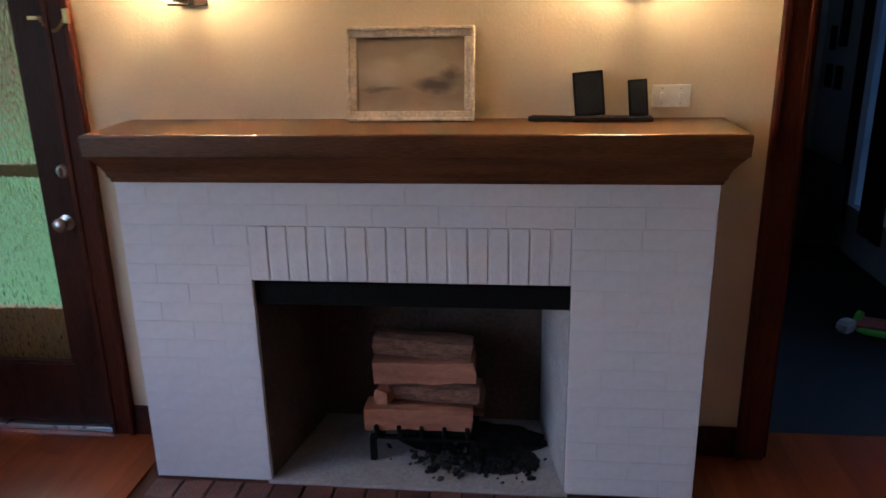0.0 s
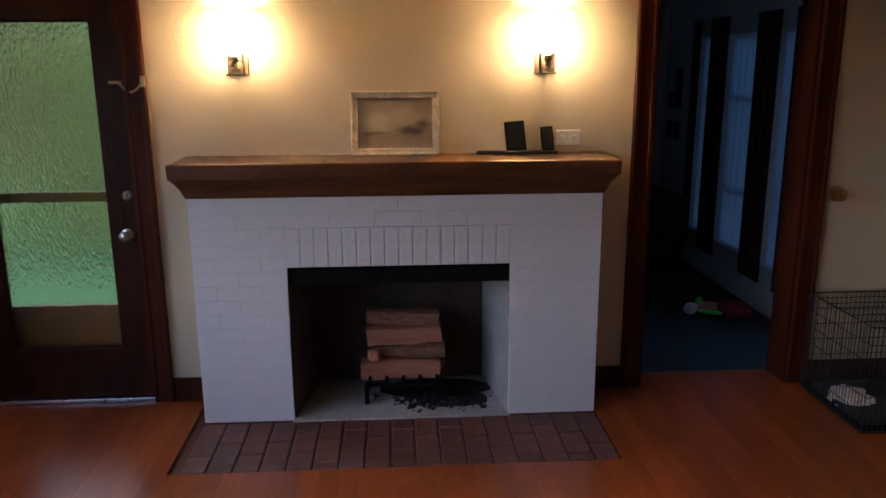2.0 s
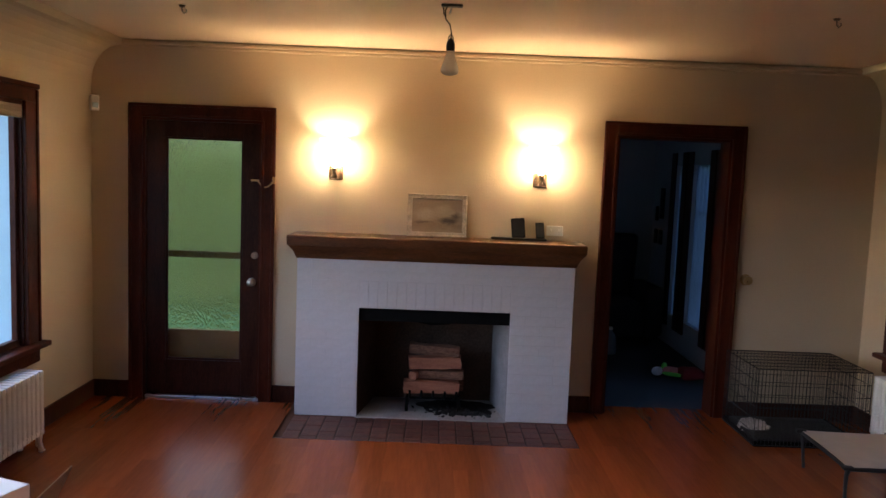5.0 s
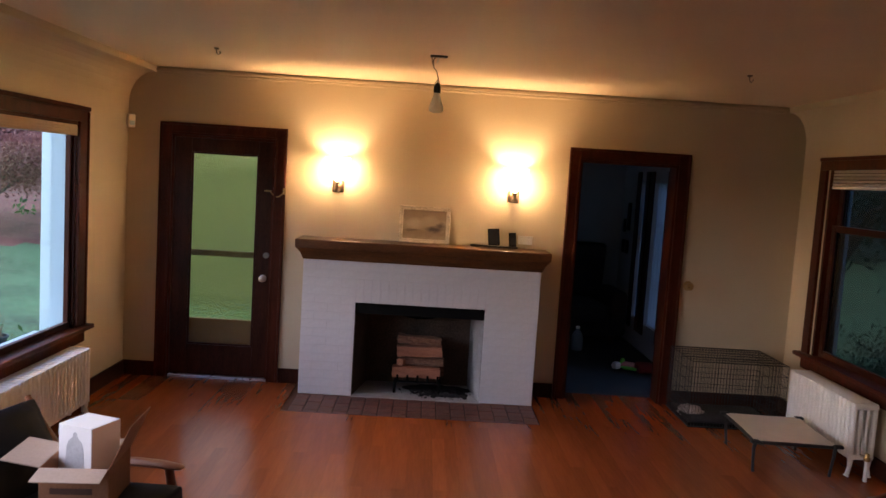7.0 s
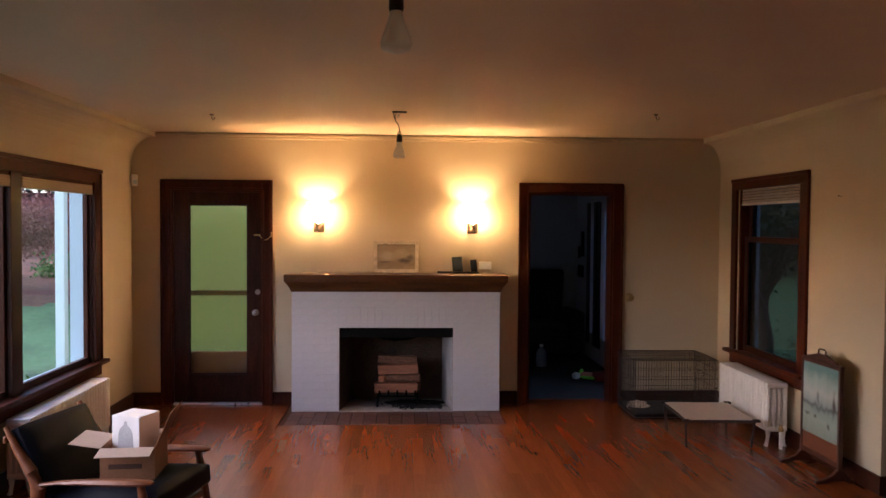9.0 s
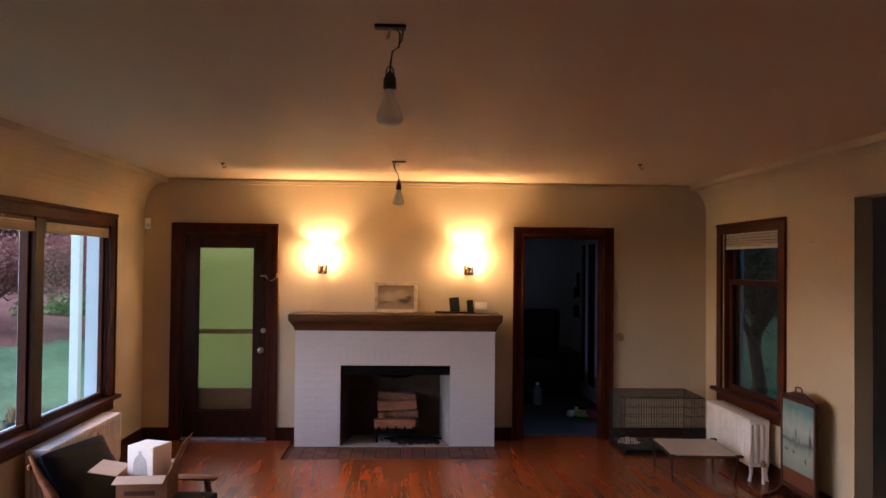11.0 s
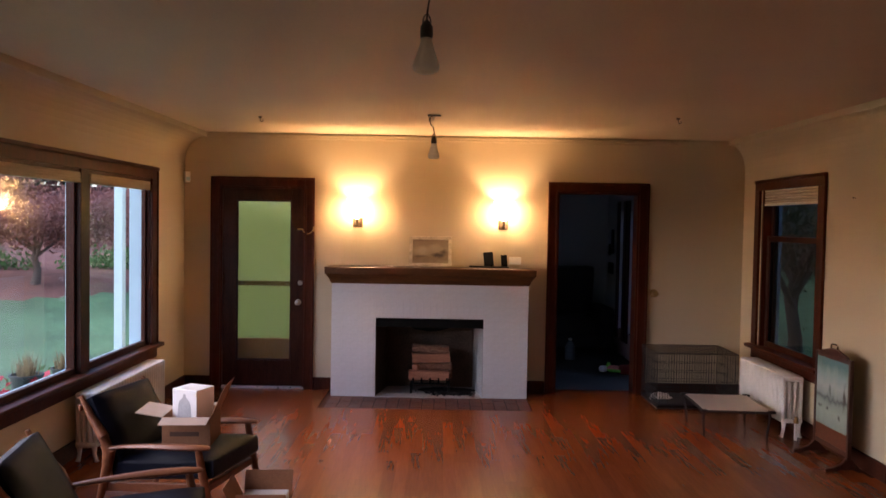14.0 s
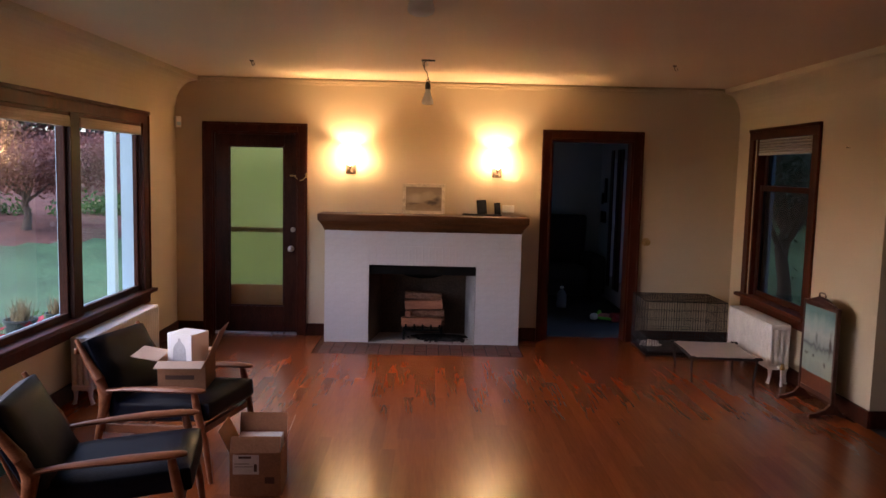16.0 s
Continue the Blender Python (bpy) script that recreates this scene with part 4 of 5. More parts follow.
for v in bm.verts:
    q = 1 + 0.22 * noise.noise(v.co * 2.6) + 0.1 * noise.noise(v.co * 6)
    v.co = Vector((v.co.x * 0.105 * q, v.co.y * 0.12 * q, max(-0.02, v.co.z * 0.06 * q)))
ob = part("blanket", bm, BLANKET, smooth=True)
ob.location = (2.06, -0.33, 0.033)
tagged(ob, "crumpled pale grey blanket lying in the crate", "blanket")
PADDING = material("dark_pet_bedding", (0.018, 0.018, 0.02), 0.95, vary=0.3, scale=12, fine=120, bump=0.4)
ob = part("crate_mat", cushion(0.50, 0.70, 0.035, 0.03, 0.006), PADDING, smooth=True)
ob.location = ((KX0 + KX1) / 2, (KY0 + KY1) / 2, 0.034)
tagged(ob, "dark flat mat in the tray of the crate", "pet mat")

CANVAS = material("pale_cot_canvas", (0.82, 0.77, 0.71), 0.9, vary=0.06, scale=9, fine=220, bump=0.25)
cot = thing("pet_cot", "raised pet cot with a pale canvas top and black legs", "pet bed", pose(2.345, -1.26, 0, 0, 0, -3))
bm = B()
N = 14
grid = [[None] * (N + 1) for _ in range(N + 1)]
for i in range(N + 1):
    for j in range(N + 1):
        u, v = i / N * 2 - 1, j / N * 2 - 1
        grid[i][j] = bm.verts.new((u * 0.275 * (1 - 0.03 * (1 - v * v)), v * 0.31 * (1 - 0.03 * (1 - u * u)), 0.226 - 0.014 * (1 - u * u) * (1 - v * v)))
for i in range(N):
    for j in range(N):
        bm.faces.new((grid[i][j], grid[i + 1][j], grid[i + 1][j + 1], grid[i][j + 1]))
bmesh.ops.solidify(bm, geom=bm.faces[:], thickness=0.006)
part("canvas", bm, CANVAS, cot, "", True)
for s in (-1, 1):
    part("side_rail", sweep(B(), [(s * 0.272, -0.30, 0.214), (s * 0.272, 0.30, 0.214)], 0.011, 10), WIRE, cot)
    part("end_rail", sweep(B(), [(-0.27, s * 0.30, 0.212), (0.27, s * 0.30, 0.212)], 0.011, 10), WIRE, cot)
    for q in (-1, 1):
        part("leg", sweep(B(), [(s * 0.262, q * 0.30, 0.222), (s * 0.268, q * 0.285, 0.17), (s * 0.262, q * 0.275, 0.08), (s * 0.255, q * 0.27, 0.0)], [0.014, 0.012, 0.010, 0.010], 8), WIRE, cot)
        part("corner_cap", box(B(), s * 0.275 - 0.03, s * 0.275 + 0.03, q * 0.31 - 0.025, q * 0.31 + 0.018, 0.212, 0.233, 0.008), WIRE, cot)

# ---------- fire screen ----------
def painted(name, stops, scale, detail, squeeze, stir=0.7, blots=()):
    """A painted picture: soft bands of colour broken by noise."""
    m = material(name, (0.5, 0.5, 0.5), 0.55)
    nt = m.node_tree
    b = nt.nodes["Principled BSDF"]
    tc, mp, sep = nt.nodes.new("ShaderNodeTexCoord"), nt.nodes.new("ShaderNodeMapping"), nt.nodes.new("ShaderNodeSeparateXYZ")
    nz, mul, ad, rp = nt.nodes.new("ShaderNodeTexNoise"), nt.nodes.new("ShaderNodeMath"), nt.nodes.new("ShaderNodeMath"), nt.nodes.new("ShaderNodeValToRGB")
    mp.inputs["Scale"].default_value = squeeze
    nz.inputs["Scale"].default_value, nz.inputs["Detail"].default_value = scale, detail
    mul.operation, mul.inputs[1].default_value = "MULTIPLY_ADD", stir
    mul.inputs[2].default_value = -stir / 2
    ad.operation = "ADD"
    nt.links.new(tc.outputs["Generated"], mp.inputs[0])
    nt.links.new(mp.outputs[0], nz.inputs["Vector"])
    nt.links.new(tc.outputs["Generated"], sep.inputs[0])
    nt.links.new(nz.outputs[0], mul.inputs[0])
    nt.links.new(mul.outputs[0], ad.inputs[0])
    nt.links.new(sep.outputs["Z"], ad.inputs[1])
    nt.links.new(ad.outputs[0], rp.inputs[0])
    while len(rp.color_ramp.elements) < len(stops):
        rp.color_ramp.elements.new(0.5)
    for e, (p, c) in zip(rp.color_ramp.elements, stops):
        e.position, e.color = p, (*c, 1)
    out = rp.outputs[0]
    for across, cx, cz, rx, rz, colour in blots:
        # a brushed blot with a ragged edge
        bend, shift, dist, edge, mix = (nt.nodes.new(k) for k in ("ShaderNodeVectorMath", "ShaderNodeMapping", "ShaderNodeVectorMath", "ShaderNodeMapRange", "ShaderNodeMix"))
        bend.operation, dist.operation, mix.data_type = "MULTIPLY_ADD", "LENGTH", "RGBA"
        bend.inputs[1].default_value = (0.22, 0.22, 0.22)
        nt.links.new(nz.outputs["Color"], bend.inputs[0])
        nt.links.new(tc.outputs["Generated"], bend.inputs[2])
        sx, sy = (1 / rx, 0) if across == "x" else (0, 1 / rx)
        shift.inputs["Scale"].default_value = (sx, sy, 1 / rz)
        shift.inputs["Location"].default_value = (-(cx + 0.11) * sx, -(cx + 0.11) * sy, -(cz + 0.11) / rz)
        nt.links.new(bend.outputs[0], shift.inputs[0])
        nt.links.new(shift.outputs[0], dist.inputs[0])
        edge.inputs[1].default_value, edge.inputs[2].default_value = 1.15, 0.3
        nt.links.new(dist.outputs["Value"], edge.inputs[0])
        nt.links.new(edge.outputs[0], mix.inputs["Factor"])
        nt.links.new(out, mix.inputs["A"])
        mix.inputs["B"].default_value = (*colour, 1)
        out = mix.outputs["Result"]
    nt.links.new(out, b.inputs["Base Color"])
    return m
LAKE = painted("lake_picture", ((0.0, (0.22, 0.27, 0.22)), (0.22, (0.30, 0.36, 0.30)), (0.36, (0.24, 0.30, 0.26)), (0.42, (0.10, 0.13, 0.12)), (0.47, (0.27, 0.32, 0.30)), (0.60, (0.40, 0.44, 0.41)), (0.78, (0.26, 0.36, 0.35)), (0.92, (0.10, 0.22, 0.22))), 3.0, 6, (1, 2, 1.4), 0.22, (("y", 0.12, 0.50, 0.06, 0.22, (0.06, 0.05, 0.04)), ("y", 0.55, 0.52, 0.05, 0.12, (0.12, 0.15, 0.14)), ("y", 0.62, 0.24, 0.07, 0.035, (0.05, 0.06, 0.05)), ("y", 0.28, 0.17, 0.06, 0.04, (0.06, 0.06, 0.05)), ("y", 0.85, 0.28, 0.08, 0.03, (0.10, 0.12, 0.10))))
SCREEN_WOOD = material("fire_screen_wood", (0.045, 0.014, 0.008), 0.4, vary=0.3, scale=4, fine=30, bump=0.1, color2=(0.075, 0.022, 0.012), stretch=(6, 6, 1))
fs = thing("fire_screen", "dark wooden fire screen with a painted lake panel, by the wall", "fire screen", pose(2.80, -2.16, 0, 0, 0, 1))
for s in (-1, 1):
    part("upright", box(B(), -0.014, 0.016, s * 0.235 - 0.013, s * 0.235 + 0.013, 0.05, 0.80, 0.004), SCREEN_WOOD, fs)
    foot = [(-0.17, 0.0), (-0.165, 0.02), (-0.11, 0.03), (-0.05, 0.055), (-0.02, 0.09), (0.022, 0.09), (0.05, 0.055), (0.075, 0.03), (0.10, 0.02), (0.105, 0.0), (0.07, 0.0), (0.03, 0.018), (-0.06, 0.018), (-0.12, 0.0)]
    bm = B()
    extrude_profile(bm, [(x, z) for x, z in foot], "y", s * 0.235 - 0.014, s * 0.235 + 0.014)
    part("foot", bm, SCREEN_WOOD, fs)
for z0, z1 in ((0.765, 0.80), (0.10, 0.135)):
    part("rail", box(B(), -0.012, 0.014, -0.222, 0.222, z0, z1, 0.004), SCREEN_WOOD, fs)
part("lower_panel", box(B(), -0.006, 0.006, -0.222, 0.222, 0.135, 0.252, 0.001), material("russet_panel_wood", (0.15, 0.045, 0.02), 0.45, vary=0.2, scale=4, fine=30, bump=0.05), fs, "russet plain wooden lower panel")
part("picture", box(B(), -0.008, 0.004, -0.222, 0.222, 0.252, 0.765), LAKE, fs, "painted lake landscape in pale blue-green")
crest = [(-0.2, 0.80), (0.2, 0.80), (0.17, 0.815), (0.10, 0.83), (0.05, 0.845), (-0.05, 0.845), (-0.10, 0.83), (-0.17, 0.815)]
part("crest", extrude_profile(B(), crest, "x", -0.010, 0.012), SCREEN_WOOD, fs)
part("handle", sweep(B(), [(0, -0.045, 0.843), (0, -0.045, 0.868), (0, -0.03, 0.878), (0, 0.03, 0.878), (0, 0.045, 0.868), (0, 0.045, 0.843)], 0.006, 8), BRONZE, fs)

# ---------- on the mantel and the walls ----------
FRAME = material("chipped_cream_frame", (0.53, 0.43, 0.30), 0.6, vary=0.25, scale=22, fine=80, bump=0.5, color2=(0.62, 0.52, 0.38))
SEA = painted("sepia_landscape", ((0.0, (0.36, 0.27, 0.17)), (0.22, (0.27, 0.19, 0.11)), (0.36, (0.32, 0.24, 0.15)), (0.55, (0.38, 0.29, 0.19)), (0.75, (0.30, 0.22, 0.14)), (1.0, (0.24, 0.17, 0.105))), 2.6, 5, (2, 1, 2), 0.3, (("x", 0.28, 0.52, 0.20, 0.22, (0.43, 0.34, 0.23)), ("x", 0.62, 0.66, 0.22, 0.16, (0.39, 0.305, 0.20)), ("x", 0.74, 0.36, 0.24, 0.11, (0.085, 0.06, 0.045)), ("x", 0.88, 0.48, 0.12, 0.12, (0.13, 0.09, 0.06)), ("x", 0.20, 0.30, 0.20, 0.05, (0.16, 0.11, 0.07))))
pic = thing("framed_picture", "small sepia landscape in a chipped cream frame, leaning on the wall", "picture", pose(-0.238, -0.07, 1.2805, -11, 0, 0))
PW, PH, FWD = 0.43, 0.31, 0.034
for nm, x0, x1, z0, z1 in (("frame_rail", -PW / 2, PW / 2, 0, FWD), ("frame_rail", -PW / 2, PW / 2, PH - FWD, PH), ("frame_stile", -PW / 2, -PW / 2 + FWD, FWD, PH - FWD), ("frame_stile", PW / 2 - FWD, PW / 2, FWD, PH - FWD)):
    bm = box(B(), x0, x1, -0.012, 0.008, z0, z1, 0.004)
    lip = 0.012
    if nm == "frame_rail":
        box(bm, x0 + 0.002, x1 - 0.002, -0.02, -0.008, z0 if z0 == 0 else z1 - lip, lip if z0 == 0 else z1, 0.004)
    else:
        box(bm, x0 if x0 < 0 else x1 - lip, x0 + lip if x0 < 0 else x1, -0.02, -0.008, lip, PH - lip, 0.004)
    part(nm, bm, FRAME, pic)
part("painting", box(B(), -PW / 2 + FWD - 0.002, PW / 2 - FWD + 0.002, -0.004, 0.002, FWD - 0.002, PH - FWD + 0.002), SEA, pic, "faded sepia landscape with dark hills")
SLATE = material("black_glass_panel", (0.02, 0.021, 0.023), 0.25, vary=0.2, scale=9, fine=90, bump=0.02)
def standing_card(nm, x, w, h, roll, label, cat):
    d = thing(nm, label, cat, pose(x, -0.075, 1.2965, -14, roll, 0))
    part("case", box(B(), -w / 2, w / 2, -0.006, 0.006, 0, h, 0.003), BLACK_IRON, d)
    part("screen", box(B(), -w / 2 + 0.007, w / 2 - 0.007, -0.0085, -0.005, 0.009, h - 0.009, 0.001), SLATE, d, "dark glossy face")
standing_card("small_tablet", 0.357, 0.098, 0.145, -5, "dark small tablet propped upright on a wooden rest", "tablet")
standing_card("phone", 0.513, 0.062, 0.118, -4, "dark phone propped upright on a wooden rest", "phone")
rest = thing("wooden_rest", "thin dark wooden rest lying on the mantel", "stand", pose(0.35, -0.085, 1.2805))
part("bar", sweep(B(), [(-0.195, 0, 0.010), (-0.18, 0, 0.011), (-0.02, 0, 0.009), (0.20, 0, 0.009)], [0.007, 0.011, 0.009, 0.008], 8), BAKELITE, rest)
part("ledge", box(B(), -0.05, 0.205, -0.022, 0.028, 0.0005, 0.016, 0.003), BAKELITE, rest)
sw = thing("switch_plate", "off-white light switch plate on the wall", "light switch", pose(0.624, 0, 1.352))
part("plate", box(B(), -0.062, 0.062, -0.007, 0, -0.037, 0.037, 0.003), WHITE_PLASTIC, sw)
for x in (-0.03, 0.03):
    part("toggle", box(B(), x - 0.006, x + 0.006, -0.02, -0.006, -0.009, 0.012, 0.002), WHITE_PLASTIC, sw)
    for z in (-0.025, 0.025):
        part("screw", lathe(B(), [(0.001, 0), (0.0035, 0), (0.003, 0.0015), (0.001, 0.002)], 8, (x, -0.007, z), pose(0, 0, 0, 90, 0, 0)), NICKEL, sw)
al = thing("alarm_sensor", "small white plastic alarm sensor high in the corner", "sensor", pose(LW + 0.036, -0.036, 2.145, 0, 0, 45))
part("housing", box(B(), -0.03, 0.03, -0.02, 0.018, -0.055, 0.055, 0.008), WHITE_PLASTIC, al)
part("lens", box(B(), -0.02, 0.02, -0.024, -0.018, -0.035, 0.0, 0.004), DUSK_TINTED_WHITE, al)
# Door knob set straight on the plaster; no door is built behind it.
wk = thing("brass_doorknob", "round brass door knob fixed on the wall beside the doorway", "coat peg", pose(2.05, 0, 1.045))
knob(wk, 0, 0, 0, BRASS, "knob", 0.034)
part("rosette", lathe(B(), [(0.001, 0), (0.042, 0), (0.042, 0.004), (0.034, 0.008), (0.001, 0.008)], 18, (0, 0, 0), pose(0, 0, 0, 90, 0, 0)), BRASS, wk)

nail = thing("picture_nail", "small bare picture nail driven into the plaster wall", "nail", pose(RW, -2.114, 1.965))
part("shank", tube(B(), (-0.022, 0, 0.004), (0.001, 0, 0), 0.0022, n=8), BRONZE, nail)
part("nail_head", tube(B(), (-0.025, 0, 0.0045), (-0.022, 0, 0.004), 0.006, n=10), BRONZE, nail)

# ---------- things in the back room ----------
DARK_CLOTH = material("dark_upholstery", (0.02, 0.018, 0.018), 0.9, vary=0.3, scale=8, fine=120, bump=0.3)
sofa = thing("easy_chair", "broad dark upholstered easy chair in the dim back room", "armchair", pose(1.58, 2.72, 0, 0, 0, -88) @ Matrix.Diagonal((1, 1.5, 1.06, 1)))
part("seat", cushion(0.5, 0.6, 0.22, m=pose(0.05, 0, 0.34)), DARK_CLOTH, sofa, "", True)
part("base", box(B(), -0.3, 0.33, -0.27, 0.27, 0.08, 0.26, 0.03), DARK_CLOTH, sofa)
part("backrest", cushion(0.6, 0.72, 0.2, m=pose(-0.32, 0, 0.72, 0, 100, 0)), DARK_CLOTH, sofa, "", True)
for s in (-1, 1):
    part("arm", box(B(), -0.32, 0.34, s * 0.34 - 0.07, s * 0.34 + 0.07, 0.08, 0.6, 0.05), DARK_CLOTH, sofa, "", True)
    for x in (-0.27, 0.3):
        part("leg", tube(B(), (x, s * 0.3, 0), (x, s * 0.3, 0.09), 0.018, 0.024), WOOD_DOOR, sofa)
bt = thing("plastic_jug", "pale plastic jug on the back room floor", "jug", pose(1.55, 2.0, 0))
part("body", lathe(B(), [(0.001, 0), (0.06, 0), (0.066, 0.01), (0.066, 0.15), (0.045, 0.2), (0.02, 0.23), (0.02, 0.25), (0.001, 0.25)], 18), material("cloudy_plastic", (0.16, 0.17, 0.19), 0.5), bt, "", True)
part("cap", lathe(B(), [(0.001, 0.245), (0.024, 0.245), (0.024, 0.27), (0.001, 0.27)], 14), WHITE_PLASTIC, bt)
GREEN = material("bright_green_fabric", (0.16, 0.7, 0.10), 0.8, vary=0.15, scale=20, fine=120, bump=0.3)
PINK = material("dusky_pink_plush", (0.6, 0.2, 0.22), 0.9, vary=0.25, scale=20, fine=120, bump=0.4)
GREYP = material("pale_plush", (0.75, 0.75, 0.8), 0.9, vary=0.2, scale=20, fine=120, bump=0.4)
toy = thing("plush_toy", "limp green, pink and grey plush toy on the carpet", "pet toy", pose(1.93, 1.22, 0, 0, 0, 20) @ Matrix.Scale(0.68, 4))
part("body", cushion(0.12, 0.26, 0.07, 0.04, 0.02, pose(0.03, 0, 0.045, 6, 4, -30)), PINK, toy, "dusky pink body", True)
part("wing", cushion(0.07, 0.26, 0.03, 0.02, 0.01, pose(-0.03, -0.1, 0.03, -20, 0, -50)), GREEN, toy, "bright green flap", True)
part("head", cushion(0.1, 0.12, 0.07, 0.04, 0.02, pose(-0.16, 0.06, 0.045, 0, 0, 15)), GREYP, toy, "pale grey head", True)
part("crest", cushion(0.04, 0.06, 0.09, 0.02, 0.01, pose(-0.06, 0.06, 0.10, 0, 20, 0)), GREEN, toy, "green tuft", True)
RED = material("dull_red_cloth", (0.20, 0.02, 0.025), 0.9, vary=0.2, scale=12, fine=100, bump=0.3)
bm = cushion(0.17, 0.2, 0.07, 0.04, 0.02)
for v in bm.verts:
    v.co.z += 0.03 * noise.noise(v.co * 9)
rag = part("red_cloth", bm, RED, smooth=True)
rag.location = (2.09, 1.12, 0.04)
tagged(rag, "dull red heap of cloth beside the toy", "cloth")
for z, y, w, h in ((1.50, 3.02, 0.12, 0.34), (1.38, 3.2, 0.08, 0.16), (1.12, 3.2, 0.10, 0.16), (1.12, 3.02, 0.10, 0.16)):
    f = thing("framed_photo", "small dark picture frame on the back room wall", "picture", pose(HX, y, z, 0, 0, 0), "pictures in the back room")
    part("frame", box(B(), -0.018, 0, -w / 2, w / 2, -h / 2, h / 2, 0.003), BLACK_IRON, f)
    part("mount", box(B(), -0.02, -0.016, -w / 2 + 0.012, w / 2 - 0.012, -h / 2 + 0.012, h / 2 - 0.012), DARK_CLOTH, f)

# ---------- garden ----------
def leaf_material(name, a, b):
    m = translucent(name, a, 0.3, 0.7)
    nt = m.node_tree
    g, rp = nt.nodes.new("ShaderNodeNewGeometry"), nt.nodes.new("ShaderNodeValToRGB")
    rp.color_ramp.elements[0].color, rp.color_ramp.elements[1].color = (*a, 1), (*b, 1)
    nt.links.new(g.outputs["Random Per Island"], rp.inputs[0])
    for n in nt.nodes:
        if n.type == "BSDF_PRINCIPLED":
            nt.links.new(rp.outputs[0], n.inputs["Base Color"])
        if n.type == "BSDF_TRANSLUCENT":
            nt.links.new(rp.outputs[0], n.inputs[0])
    return m
RED_LEAF = leaf_material("red_brown_leaf", (0.16, 0.054, 0.043), (0.27, 0.115, 0.095))
FIR_LEAF = leaf_material("dark_fir_needles", (0.012, 0.035, 0.025), (0.04, 0.10, 0.06))
GREEN_LEAF = leaf_material("garden_leaf", (0.03, 0.09, 0.02), (0.09, 0.21, 0.06))
DRY_LEAF = leaf_material("dry_grass_blade", (0.16, 0.13, 0.07), (0.34, 0.27, 0.15))
TRUNK = material("grey_brown_bark", (0.085, 0.062, 0.05), 0.95, vary=0.4, scale=6, fine=30, bump=0.8, stretch=(1, 1, 0.3))
def leaves(r, places, size, flat=0.4):
    """Two-triangle leaves at the given places."""
    vs, fs = [], []
    for p in places:
        s = size * r.uniform(0.6, 1.4)
        e = Euler((r.uniform(-1.2, 1.2), r.uniform(-1.2, 1.2), r.uniform(0, 6.28))).to_matrix()
        k = len(vs)
        for q in ((-s, 0, 0), (0, -s * flat, s * 0.12), (s, 0, 0), (0, s * flat, -s * 0.1)):
            vs.append(tuple(Vector(p) + e @ Vector(q)))
        fs.append((k, k + 1, k + 2, k + 3))
    me = bpy.data.meshes.new("leaves")
    me.from_pydata(vs, [], fs)
    return me
def broadleaf(x, y, h, spread, mat, count, size, seed, label, girth=1.0):
    r = random.Random(seed)
    z0 = height(x, y)
    t = thing("tree", label, "tree", pose(x, y, z0 - 0.05))
    part("trunk", sweep(B(), [(0, 0, 0), (0.05, 0.02, h * 0.15), (-0.04, 0.05, h * 0.3), (0.06, 0, h * 0.45)], [h * k * girth for k in (0.055, 0.034, 0.03, 0.02)], 10), TRUNK, t, "", True)
    tips = []
    for i in range(9):
        a = i * 2.4 + r.uniform(-0.3, 0.3)
        z = h * r.uniform(0.25, 0.42)
        tip = (math.cos(a) * spread * r.uniform(0.45, 0.8), math.sin(a) * spread * r.uniform(0.45, 0.8), h * r.uniform(0.6, 0.92))
        mid = (tip[0] * 0.45, tip[1] * 0.45, (z + tip[2]) / 2 + 0.1 * h)
        part("limb", sweep(B(), [(0, 0, z), mid, tip], [h * k * girth for k in (0.018, 0.011, 0.004)], 6), TRUNK, t, "", True)
        tips += [tip, mid]
    ps = []
    while len(ps) < count:
        c = r.choice(tips)
        ps.append((c[0] + r.gauss(0, spread * 0.22), c[1] + r.gauss(0, spread * 0.22), c[2] + r.gauss(0, h * 0.09)))
    me = leaves(r, ps, size)
    me.materials.append(mat)
    ob = new("crown", me)
    ob.parent = t
    tagged(ob, kind="stuff")
def conifer(x, y, h, w, seed, count=7000):
    r = random.Random(seed)
    t = thing("fir_tree", "tall dark green fir beyond the lawn", "tree", pose(x, y, height(x, y) - 0.05), "firs round the garden")
    part("trunk", sweep(B(), [(0, 0, 0), (0, 0, h * 0.5), (0, 0, h * 0.97)], [h * 0.022, h * 0.014, h * 0.003], 8), TRUNK, t, "", True)
    ps = []
    while len(ps) < count:
        u = r.random() ** 0.8
        z = h * (0.12 + 0.88 * u)
        tier = 0.7 + 0.3 * math.sin(u * 40)
        rad = w * (1 - u) * tier * math.sqrt(r.random())
        a = r.uniform(0, 6.28)
        ps.append((rad * math.cos(a), rad * math.sin(a), z - rad * 0.35))
    me = leaves(r, ps, h * 0.022, 0.35)
    me.materials.append(FIR_LEAF)
    ob = new("crown", me)
    ob.parent = t
    tagged(ob, kind="stuff")
broadleaf(-9.7, 10.3, 2.35, 2.6, RED_LEAF, 22000, 0.045, 1, "low red-brown maple spreading at the edge of the lawn")
broadleaf(-20.5, 24.0, 1.7, 3.0, RED_LEAF, 7000, 0.11, 2, "russet garden tree on the bank")
broadleaf(-11.5, 25.0, 1.6, 3.0, RED_LEAF, 7000, 0.11, 4, "russet garden tree behind the lawn")
